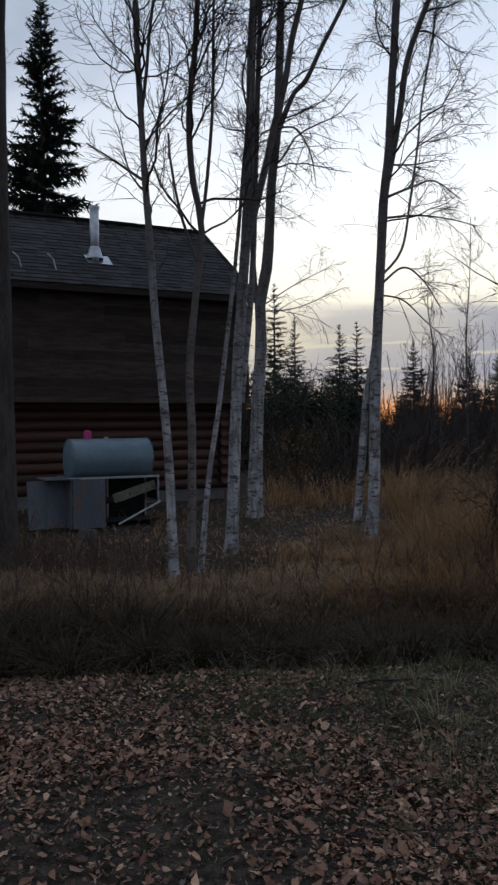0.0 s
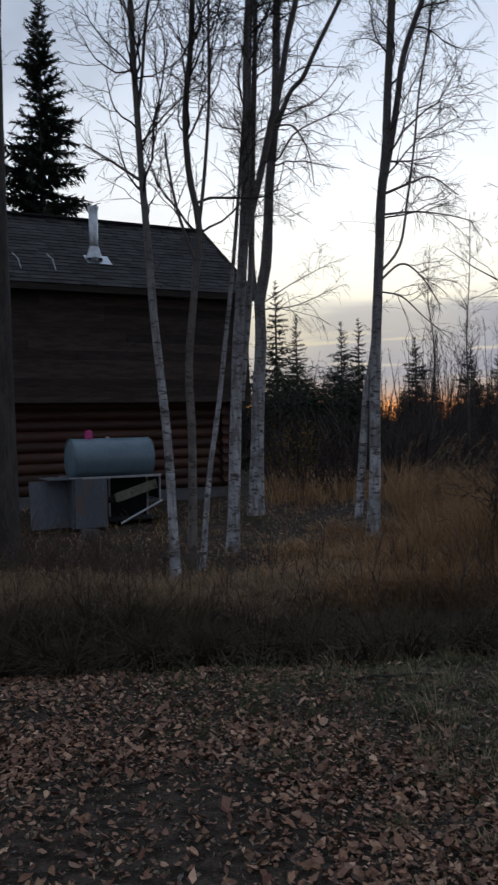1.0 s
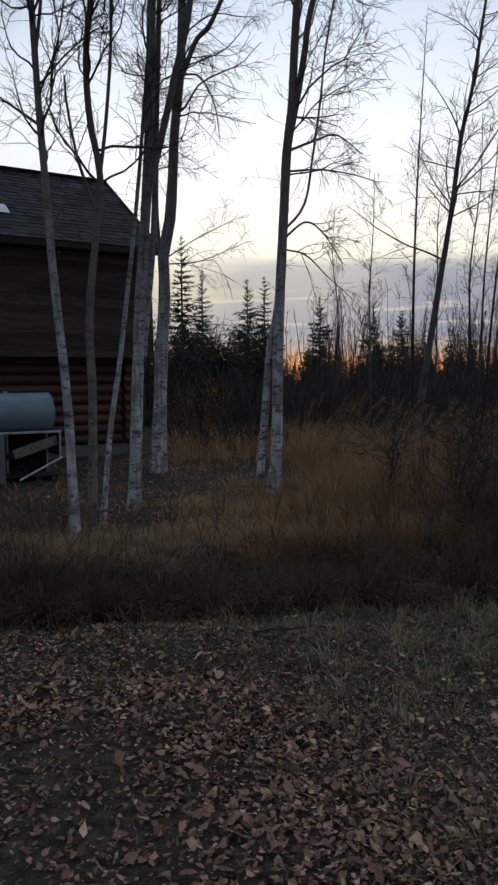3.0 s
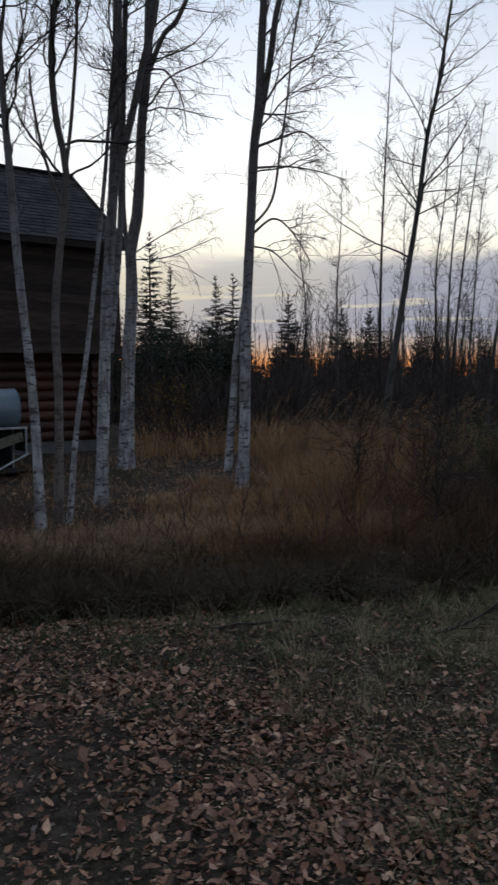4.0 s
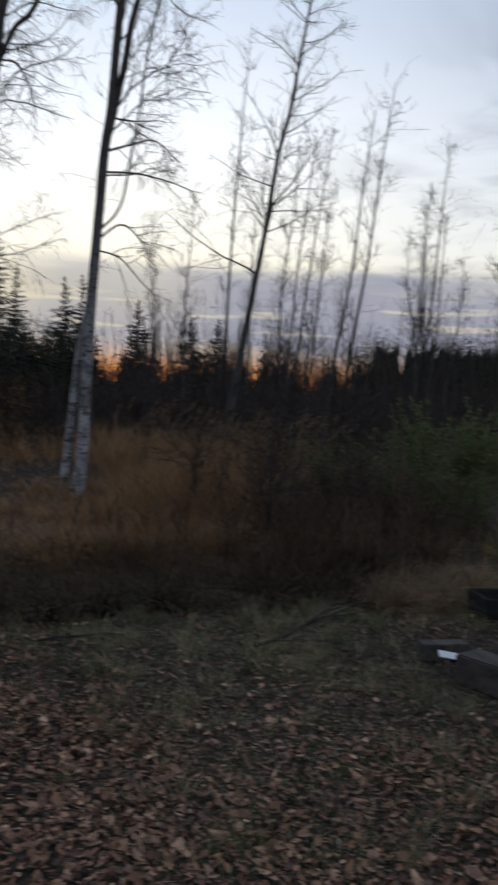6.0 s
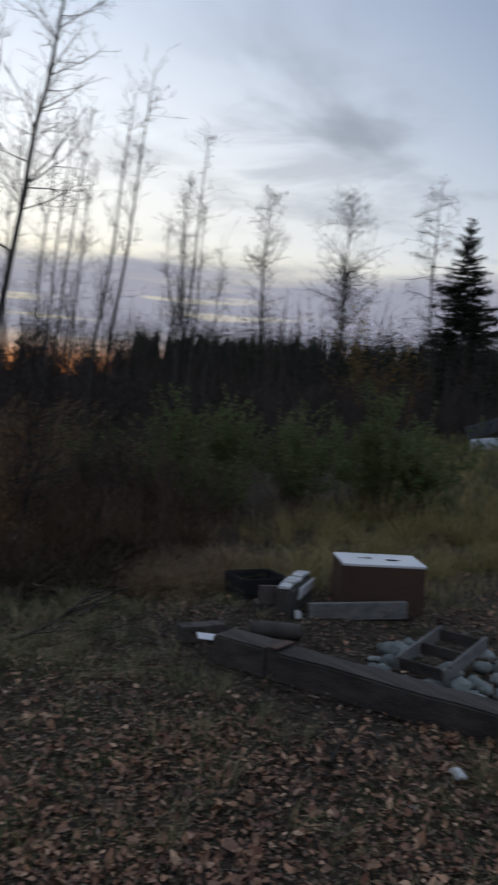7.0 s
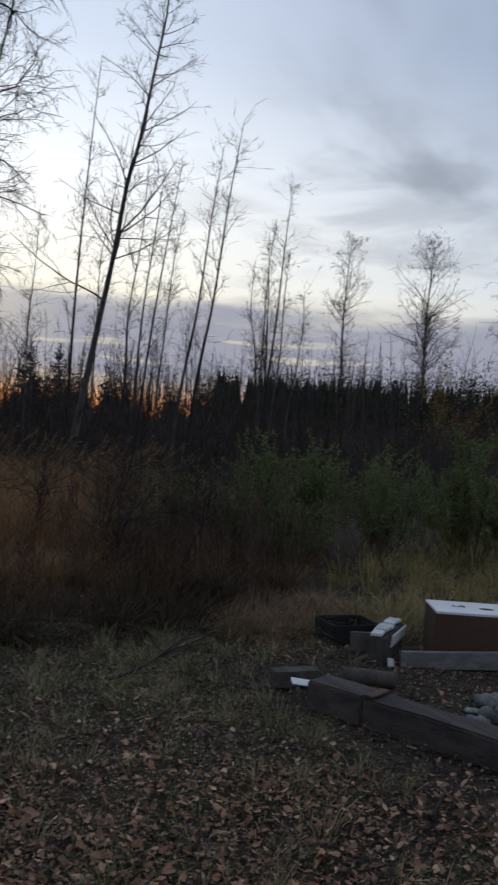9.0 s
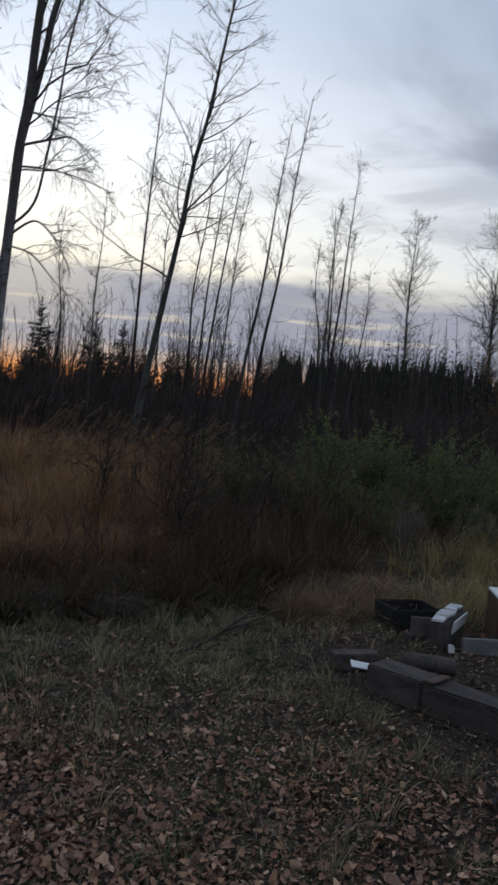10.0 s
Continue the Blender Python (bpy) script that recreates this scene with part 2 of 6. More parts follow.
CHIP = island_material("bark_chip", [(0.02, 0.015, 0.012), (0.05, 0.035, 0.026), (0.03, 0.024, 0.02), (0.10, 0.08, 0.065), (0.03, 0.02, 0.016), (0.22, 0.20, 0.18)], 0.9)
WEED = island_material("weed_stalk", [(0.07, 0.045, 0.035), (0.14, 0.088, 0.062), (0.05, 0.036, 0.03), (0.20, 0.14, 0.10)], 0.85)
SHINGLE = material("roof_shingle", (0.019, 0.018, 0.018), (0.038, 0.036, 0.035), 5, 0.92, 0.6, 120, each=0.6)
SIDING = material("brown_siding", (0.028, 0.019, 0.014), (0.060, 0.042, 0.031), 3.2, 0.85, 0.9, 24, (0.8, 0.8, 5), each=0.5)
LOGWOOD = material("stained_log", (0.046, 0.019, 0.011), (0.088, 0.036, 0.022), 2.5, 0.6, 0.4, 22, (0.5, 0.5, 4), each=0.3, dark=(0.06, 0.025, 0.016))
CHINK = material("dark_chinking", (0.03, 0.022, 0.018), (0.05, 0.038, 0.03), 8, 0.95, 0.3)
CONCRETE = material("foundation_block", (0.11, 0.11, 0.11), (0.17, 0.17, 0.165), 5, 0.9, 0.4)
GALV = material("galvanised_metal", (0.42, 0.44, 0.46), (0.58, 0.60, 0.62), 7, 0.38, 0.15, 30, metal=0.85)
PLANK = material("mossy_plank", (0.15, 0.16, 0.11), (0.26, 0.26, 0.19), 9, 0.9, 0.4, 40, dark=(0.08, 0.08, 0.05))
TANKPAINT = material("tank_paint", (0.115, 0.175, 0.21), (0.175, 0.245, 0.285), 3, 0.42, 0.12, 30, dark=(0.16, 0.14, 0.12), spots=0.68)
PLY = material("weathered_plywood", (0.105, 0.116, 0.135), (0.169, 0.180, 0.199), 2, 0.85, 0.3, 30, (1, 1, 0.3), dark=(0.16, 0.12, 0.10))
PINK = material("pink_plastic", (0.46, 0.03, 0.17), (0.54, 0.05, 0.22), 5, 0.5, 0.05)
OLDWOOD = material("weathered_timber", (0.036, 0.030, 0.026), (0.100, 0.085, 0.074), 3, 0.9, 0.7, 35, (5, 0.5, 5), each=0.2)
GREYBROWN = material("greybrown_timber", (0.075, 0.06, 0.052), (0.125, 0.10, 0.088), 4, 0.85, 0.5, 30)
BROWNWOOD = material("reddish_timber", (0.07, 0.038, 0.028), (0.115, 0.066, 0.05), 4, 0.85, 0.5, 30)
CARTON = material("brown_panel", (0.066, 0.035, 0.022), (0.092, 0.049, 0.031), 2, 0.75, 0.12, 40)
WHITE = material("white_laminate", (0.70, 0.72, 0.74), (0.80, 0.81, 0.82), 3, 0.45, 0.08, 30)
GREYWOOD = material("silvered_plank", (0.13, 0.128, 0.125), (0.24, 0.235, 0.225), 3, 0.9, 0.7, 40, (0.6, 6, 6), dark=(0.06, 0.05, 0.045), spots=0.66)
BLACK = material("black_plastic_and_shade", (0.008, 0.008, 0.009), (0.016, 0.016, 0.016), 5, 0.9, 0.1)
PALEBLOCK = material("pale_block", (0.50, 0.51, 0.51), (0.66, 0.67, 0.67), 9, 0.85, 0.5, 60, each=0.2)
STONE = material("river_stone", (0.12, 0.135, 0.13), (0.26, 0.285, 0.272), 7, 0.8, 0.4, 50, each=0.4)
OLDPAINT = material("white_boat_paint", (0.40, 0.45, 0.49), (0.55, 0.59, 0.62), 2, 0.5, 0.15, 20, dark=(0.25, 0.27, 0.28))


# ---------------------------------------------------------------- helpers of the scene
def mesh_np(name, verts, faces, mat_, smooth=False):
    """A mesh from arrays; faces: (n, 3) or (n, 4), or a list of such arrays."""
    faces = [f for f in (faces if isinstance(faces, list) else [faces]) if len(f)]
    me = bpy.data.meshes.new(name)
    me.vertices.add(len(verts))
    me.vertices.foreach_set("co", np.ascontiguousarray(verts, dtype=np.float32).ravel())
    idx = np.concatenate([f.ravel() for f in faces]).astype(np.int32)
    tot = np.concatenate([np.full(len(f), f.shape[1], np.int32) for f in faces])
    me.loops.add(len(idx))
    me.loops.foreach_set("vertex_index", idx)
    me.polygons.add(len(tot))
    me.polygons.foreach_set("loop_start", np.concatenate([[0], np.cumsum(tot)[:-1]]).astype(np.int32))
    me.polygons.foreach_set("loop_total", tot)
    if smooth:
        me.polygons.foreach_set("use_smooth", np.ones(len(tot), dtype=bool))
    me.update(calc_edges=True)
    me.materials.append(mat_)
    return me


def hang(ob, parent):
    """Makes ob a child that stays where it is."""
    m = parent.matrix_basis.copy()
    if parent.parent:
        m = parent.parent.matrix_basis @ parent.matrix_parent_inverse @ m
    ob.parent, ob.matrix_parent_inverse = parent, m.inverted()
    return ob


def piece(name, me, parent=None, label="", m=None, kind=""):
    ob = new(name, me)
    if m is not None:
        ob.matrix_basis = m
    if parent:
        hang(ob, parent)
    return tagged(ob, label=label, kind=kind)


def part(name, bm, mat_, parent, label="", smooth=False):
    me = bpy.data.meshes.new(name)
    bmesh.ops.recalc_face_normals(bm, faces=bm.faces)
    bm.to_mesh(me)
    bm.free()
    me.materials.append(mat_)
    if smooth:
        me.polygons.foreach_set("use_smooth", np.ones(len(me.polygons), dtype=bool))
    return piece(name, me, parent, label)


def thing(name, at, label, category, group=""):
    ob = new(name)
    ob.empty_display_size = 0.1
    ob.location = at
    return tagged(ob, label, category, group)


def block(m, sx, sy, sz, bevel=0.0, rough=0.0, seed=0, cuts=0):
    """A bevelled box centred on m, roughened a little."""
    bm = bmesh.new()
    bmesh.ops.create_cube(bm, size=1, matrix=Matrix.Diagonal((sx, sy, sz, 1)))
    if cuts:
        long = [e for e in bm.edges if abs((e.verts[0].co - e.verts[1].co)[0]) > 0.9 * sx]
        bmesh.ops.subdivide_edges(bm, edges=long, cuts=cuts, use_grid_fill=True)
    if bevel:
        bmesh.ops.bevel(bm, geom=[e for e in bm.edges if e.calc_face_angle(0) > 0.5], offset=bevel, segments=2, affect="EDGES")
    if rough:
        for v in bm.verts:
            v.co += noise.noise_vector(v.co * 9 + Vector((seed, seed * 2, 0))) * rough
    bmesh.ops.transform(bm, matrix=m, verts=bm.verts)
    return bm


def rod(points, r, sides=8):
    """A round bar through some points."""
    p = np.array([points], float)
    v, f = tubes(p, np.full(p.shape[:2], r), sides)
    bm = bmesh.new()
    vs = [bm.verts.new(c) for c in v]
    for q in f:
        bm.faces.new([vs[i] for i in q])
    n = len(points)
    bm.faces.new(vs[:sides])
    bm.faces.new(vs[(n - 1) * sides:])
    return bm


def unit(v):
    return v / np.maximum(np.linalg.norm(v, axis=-1, keepdims=True), 1e-9)


def tubes(pts, rad, sides=4):
    """Tapered tubes round n polylines at once: (n, m, 3) and (n, m)."""
    n, m, _ = pts.shape
    tan = unit(np.gradient(pts, axis=1))
    ref = np.where(np.abs(tan[:, :1, 2:]) < 0.8, np.array([0, 0, 1.0]), np.array([1.0, 0, 0]))
    a = unit(np.cross(tan, np.broadcast_to(ref, tan.shape)))
    b = np.cross(tan, a)
    ang = np.arange(sides) * 2 * np.pi / sides
    ring = a[:, :, None] * np.cos(ang)[:, None] + b[:, :, None] * np.sin(ang)[:, None]
    v = (pts[:, :, None] + ring * rad[:, :, None, None]).reshape(-1, 3)
    i = np.arange(n * m).reshape(n, m)[:, :-1].reshape(-1, 1) * sides
    k = np.arange(sides)
    k2 = (k + 1) % sides
    f = np.stack([i + k, i + k2, i + sides + k2, i + sides + k], -1).reshape(-1, 4)
    return v, f


def join(lots):
    """Joins (verts, faces) pairs."""
    vs, fs, base = [], [], 0
    for v, f in lots:
        vs.append(v)
        fs.append(f + base)
        base += len(v)
    return np.concatenate(vs), np.concatenate(fs)


def grow(rng, p, d, length, n, wob, pull):
    """Wandering shoots from p along d; pull: how they turn up (+) or hang (-)."""
    out, d = [p], unit(d)
    for _ in range(n):
        d = unit(d + rng.normal(0, wob, d.shape) + np.array([0, 0, 1.0]) * pull)
        out.append(out[-1] + d * (length / n)[:, None])
    return np.stack(out, 1)


def sprout(rng, pts, rad, k, lo, hi, ang, spread=0.25):
    """k side shoots on each polyline: start, direction, radius there, place along it."""
    n, m, _ = pts.shape
    u = rng.uniform(lo, hi, (n, k)) * (m - 1)
    i = np.minimum(u.astype(int), m - 2)
    f = (u - i)[..., None]
    row = np.arange(n)[:, None]
    a, b = pts[row, i], pts[row, i + 1]
    t = unit(b - a)
    side = unit(np.cross(t, unit(rng.normal(size=t.shape))))
    an = rng.normal(ang, spread, (n, k))[..., None]
    d = t * np.cos(an) + side * np.sin(an)
    r = rad[row, i] * (1 - f[..., 0]) + rad[row, i + 1] * f[..., 0]
    return (a + (b - a) * f).reshape(-1, 3), d.reshape(-1, 3), r.ravel(), (u / (m - 1)).ravel()


def smooth_line(points, n):
    """A smooth curve through a few points (Catmull-Rom)."""
    p = np.array(points, float)
    p = np.concatenate([[2 * p[0] - p[1]], p, [2 * p[-1] - p[-2]]])
    leg = np.concatenate([[0], np.cumsum(np.linalg.norm(np.diff(p[1:-1], axis=0), axis=1))])
    u = np.minimum(np.interp(np.linspace(0, leg[-1], n), leg, np.arange(len(leg))), len(p) - 3 - 1e-6)
    i = u.astype(int)
    f = (u - i)[:, None]
    a, b, c, d = p[i], p[i + 1], p[i + 2], p[i + 3]
    return 0.5 * (2 * b + (c - a) * f + (2 * a - 5 * b + 4 * c - d) * f ** 2 + (3 * b - a - 3 * c + d) * f ** 3)


def smoothstep(x, lo, hi):
    u = np.clip((x - lo) / (hi - lo), 0, 1)
    return u * u * (3 - 2 * u)


def land(x, y):
    """Height of the ground: a drive, a shallow ditch, a bank beyond it."""
    x, y = np.asarray(x, float), np.asarray(y, float)
    ditch = np.exp(-((y - 6.4 - 0.25 * np.sin(x * 0.7)) / 0.75) ** 2) * smoothstep(x, 3.6, 2.2)
    ditch = ditch + 0.25 * np.exp(-((y - 6.55 - 0.2 * np.sin(x * 0.9)) / 0.32) ** 2) * smoothstep(x, 3.4, 2.0)
    h = -0.20 * ditch + 0.17 * smoothstep(y, 11.8, 15.0) * smoothstep(x, 4.5, 2.0)
    h = h + 0.07 * np.exp(-((y - 7.6 - 0.15 * np.sin(x * 1.9)) / 0.6) ** 2) * smoothstep(x, 4.2, 3.0)
    h = h - 0.13 * np.exp(-((y - 9.4) / 1.1) ** 2) * smoothstep(x, -2.2, -1.4) * smoothstep(x, 0.7, -0.2)
    bumps = 0.020 * np.sin(x * 2.3 + 1.3 * np.sin(y * 1.1)) * np.sin(y * 2.9 + 0.5) + 0.010 * np.sin(x * 7.1 + y * 3.3) * np.sin(y * 6.3 - x * 2.2)
    return h + bumps * smoothstep(np.hypot(x, y), 60, 30)


# ---------------------------------------------------------------- ground
def make_ground():
    far = np.cumsum(0.2 * 1.22 ** np.arange(1, 40))
    far = far[far < 3200]
    xs = np.concatenate([-9 - far[::-1], np.arange(-9, 16.01, 0.13), 16 + far])
    ys = np.concatenate([-3 - far[::-1], np.arange(-3, 17.01, 0.13), 17 + far])
    gx, gy = np.meshgrid(xs, ys)
    v = np.stack([gx, gy, land(gx, gy)], -1).reshape(-1, 3)
    w = len(xs)
    i = (np.arange(len(ys) - 1)[:, None] * w + np.arange(w - 1)).ravel()
    f = np.stack([i, i + 1, i + 1 + w, i + w], -1)
    return tagged(new("ground", mesh_np("ground", v, f, SOIL, True)), "dark bare earth with a shallow ditch and leaf litter", "ground", kind="structure")


GROUND = make_ground()


# ---------------------------------------------------------------- cabin
ALONG = Vector((0.887, 0.462, 0))       # along its front, to the far end
INTO = Vector((-0.462, 0.887, 0))       # from the front inwards
CORNER = Vector((0.12, 16.3, 0))        # under the far end of the eave
LENGTH, DEPTH = 8.0, 4.66
EAVE, KNEE, RIDGE = 2.10, 4.18, 5.74


def cab(s, w, z):
    """A place on the cabin: metres back from its far end, metres inwards, height."""
    return CORNER - ALONG * s + INTO * w + Vector((0, 0, z))


def cab_frame(s, w, z, tilt=0.0):
    """A pose with x along the front, y inwards, z up, tipped back by tilt."""
    m = Matrix((ALONG, INTO, Vector((0, 0, 1)))).transposed().to_4x4()
    return Matrix.Translation(cab(s, w, z)) @ m @ pose(0, 0, 0, tilt)


def slab(name, corners, thick, mat_, parent):
    """A flat board between four corners, given a thickness."""
    bm = bmesh.new()
    a = [bm.verts.new(c) for c in corners]
    n = (corners[1] - corners[0]).cross(corners[2] - corners[0]).normalized() * thick
    b = [bm.verts.new(c + n) for c in corners]
    bm.faces.new(a), bm.faces.new(b[::-1])
    for i in range(4):
        j = (i + 1) % 4
        bm.faces.new((a[i], b[i], b[j], a[j]))
    return part(name, bm, mat_, parent)


def make_cabin():
    rng = np.random.RandomState(4)
    c = thing("cabin", cab(4, 2.3, 0.1), "dark weathered log cabin with brown upper storey and shingled roof", "cabin")
    # upper storey behind the siding, gable ends, back
    prof = [(0.06, EAVE), (0.14, KNEE), (DEPTH / 2, RIDGE - 0.05), (DEPTH - 0.14, KNEE), (DEPTH - 0.06, EAVE)]
    bm = bmesh.new()
    for s in (0.12, LENGTH - 0.12):
        ring = [bm.verts.new(cab(s, w, z)) for w, z in prof]
        bm.faces.new(ring)
    bm.verts.ensure_lookup_table()
    for i in range(5):
        j = (i + 1) % 5
        bm.faces.new([bm.verts[k] for k in (i, j, 5 + j, 5 + i)])
    upper = part("upper_storey", bm, CHINK, c)
    # log storey core and foundation
    core = part("wall_core", block(cab_frame(LENGTH / 2, DEPTH / 2, 1.27), LENGTH - 1.0, DEPTH - 1.1, 1.76), CHINK, c)
    part("foundation", block(cab_frame(LENGTH / 2, DEPTH / 2, 0.19), LENGTH - 0.9, DEPTH - 0.9, 0.42, 0.02), CONCRETE, c, "grey concrete foundation")
    # front wall and far end wall: round logs with crossing ends
    def log_mesh(length):
        n = 9
        x = np.linspace(-length / 2, length / 2, n)
        p = np.zeros((1, n, 3))
        p[0, :, 0], p[0, :, 2] = x, 0.006 * np.sin(x * 3)
        v, f = tubes(p, 0.105 + 0.004 * np.sin(x * 2.1 + 1)[None], 10)
        caps = np.array([[0, 1, 2, 3], [0, 3, 4, 5], [0, 5, 6, 7], [0, 7, 8, 9]])
        return mesh_np("log", v, np.concatenate([f, caps, caps[:, ::-1] + (n - 1) * 10]), LOGWOOD, True)
    front, gable = log_mesh(LENGTH - 0.5), log_mesh(DEPTH - 0.5)
    for i in range(9):
        piece("log", front, core, m=cab_frame(LENGTH / 2, 0.50, 0.50 + i * 0.188))
        piece("log", front, core, m=cab_frame(LENGTH / 2, DEPTH - 0.50, 0.50 + i * 0.188))
        for s in (0.52, LENGTH - 0.52):
            piece("log", gable, core, m=cab_frame(s, DEPTH / 2, 0.59 + i * 0.18) @ pose(0, 0, 0, 0, 0, 90))
    # brown lap siding on the upper storey
    for i in range(13):
        z = EAVE + 0.02 + i * 0.162
        w = 0.045 + 0.08 * i / 13
        cut = LENGTH * rng.uniform(0.3, 0.7)
        for s0, s1 in ((0.1, cut), (cut + 0.006, LENGTH - 0.1)):
            b = block(cab_frame((s0 + s1) / 2, w + rng.uniform(-0.004, 0.004), z + 0.08, 5.0), s1 - s0, 0.022, 0.172, 0.004)
            part("siding_board", b, SIDING, upper)
    slab("soffit", [cab(0.1, 0.02, EAVE), cab(LENGTH - 0.1, 0.02, EAVE), cab(LENGTH - 0.1, 0.8, EAVE), cab(0.1, 0.8, EAVE)], 0.03, SIDING, c)
    part("eave_beam", block(cab_frame(LENGTH / 2, 0.05, EAVE - 0.03), LENGTH - 0.2, 0.09, 0.10, 0.01), SIDING, c)
    # roof: decking, bowed verge boards, shingle courses
    front_edge, top = (-0.14, KNEE - 0.14), (DEPTH / 2, RIDGE)
    deck = slab("roof_deck", [cab(0, *front_edge), cab(LENGTH, *front_edge), cab(LENGTH, *top), cab(0, *top)], 0.05, CHINK, c)
    slab("roof_deck", [cab(0, DEPTH + 0.14, KNEE - 0.14), cab(0, *top), cab(LENGTH, *top), cab(LENGTH, DEPTH + 0.14, KNEE - 0.14)], -0.05, SHINGLE, c)
    part("fascia", block(cab_frame(LENGTH / 2, -0.15, KNEE - 0.19), LENGTH, 0.03, 0.13, 0.006), SIDING, c)
    rise = math.degrees(math.atan2(top[1] - front_edge[1], top[0] - front_edge[0]))
    run = math.hypot(top[1] - front_edge[1], top[0] - front_edge[0])
    for s in (0.02, LENGTH - 0.02):
        m = cab_frame(s, (front_edge[0] + top[0]) / 2, (front_edge[1] + top[1]) / 2 - 0.02, rise)
        part("verge_board", block(m, 0.04, run, 0.14, 0.006), SIDING, c)
    bm = block(Matrix(), 0.295, 0.20, 0.012, 0.003)
    sh = bpy.data.meshes.new("shingle")
    bm.to_mesh(sh)
    bm.free()
    sh.materials.append(SHINGLE)
    rows, rest = int(run / 0.145) + 1, []
    base_v = np.array([v.co for v in sh.vertices])
    base_f = [tuple(p.vertices) for p in sh.polygons]
    for r in range(rows):
        q = 0.07 + r * 0.145
        if q > run:
            break
        off = rng.uniform(0, 0.3)
        for k in range(int(LENGTH / 0.30)):
            s = 0.12 + off * 0.8 + k * 0.30
            if s > LENGTH - 0.1:
                continue
            u = q / run
            m = cab_frame(s, front_edge[0] + (top[0] - front_edge[0]) * u, front_edge[1] + (top[1] - front_edge[1]) * u, rise)
            m = m @ pose(0, 0, 0.018 + rng.uniform(0, 0.006), -3.2, 0, rng.uniform(-1.2, 1.2))
            if s < 4.7 and r < 19:
                piece("shingle", sh, deck, m=m)
            else:
                rest.append(m)
    vs = np.concatenate([base_v @ np.array(m.to_3x3()).T + np.array(m.translation) for m in rest])
    quads = np.array([f for f in base_f if len(f) == 4])
    n = len(base_v)
    piece("shingle_rows", mesh_np("shingle_rows", vs, np.concatenate([quads + i * n for i in range(len(rest))]), SHINGLE), c, kind="stuff")
    part("ridge_cap", block(cab_frame(LENGTH / 2, DEPTH / 2, RIDGE + 0.03), LENGTH, 0.22, 0.05, 0.02), SHINGLE, c)
    # galvanised stove pipe through the front slope
    w0 = 0.72
    z0 = front_edge[1] + (top[1] - front_edge[1]) * (w0 - front_edge[0]) / (top[0] - front_edge[0])
    pipe = thing("stove_pipe", cab(2.92, w0, z0), "galvanised metal stove pipe on the cabin roof", "chimney")
    flue = part("flue", rod([cab(2.92, w0, z0 - 0.1), cab(2.92, w0, z0 + 0.45), cab(2.92, w0, z0 + 0.98)], 0.085, 16), GALV, pipe, smooth=True)
    bm = bmesh.new()
    bmesh.ops.create_cone(bm, segments=16, radius1=0.16, radius2=0.088, depth=0.22, matrix=Matrix.Translation(cab(2.92, w0, z0 + 0.16)))
    part("flashing_cone", bm, GALV, pipe)
    part("flashing_plate", block(cab_frame(2.86, w0 - 0.02, z0 + 0.035, rise), 0.46, 0.36, 0.008, 0.002), GALV, pipe)
    bm = bmesh.new()
    bmesh.ops.create_cone(bm, segments=16, radius1=0.10, radius2=0.10, depth=0.05, matrix=Matrix.Translation(cab(2.92, w0, z0 + 0.98)))
    part("storm_collar", bm, GALV, flue)
    # loose wires and brackets on the roof
    for s, h in ((4.35, 0.3), (3.75, 0.32)):
        ww = 0.25
        zz = front_edge[1] + (top[1] - front_edge[1]) * (ww - front_edge[0]) / (top[0] - front_edge[0])
        br = thing("roof_bracket", cab(s, ww, zz), "bent grey wire bracket on the cabin roof", "bracket", "roof brackets")
        part("wire", rod([cab(s, ww, zz), cab(s + 0.05, ww + 0.04, zz + h * 0.7), cab(s + 0.14, ww + 0.08, zz + h)], 0.012, 6), GALV, br)


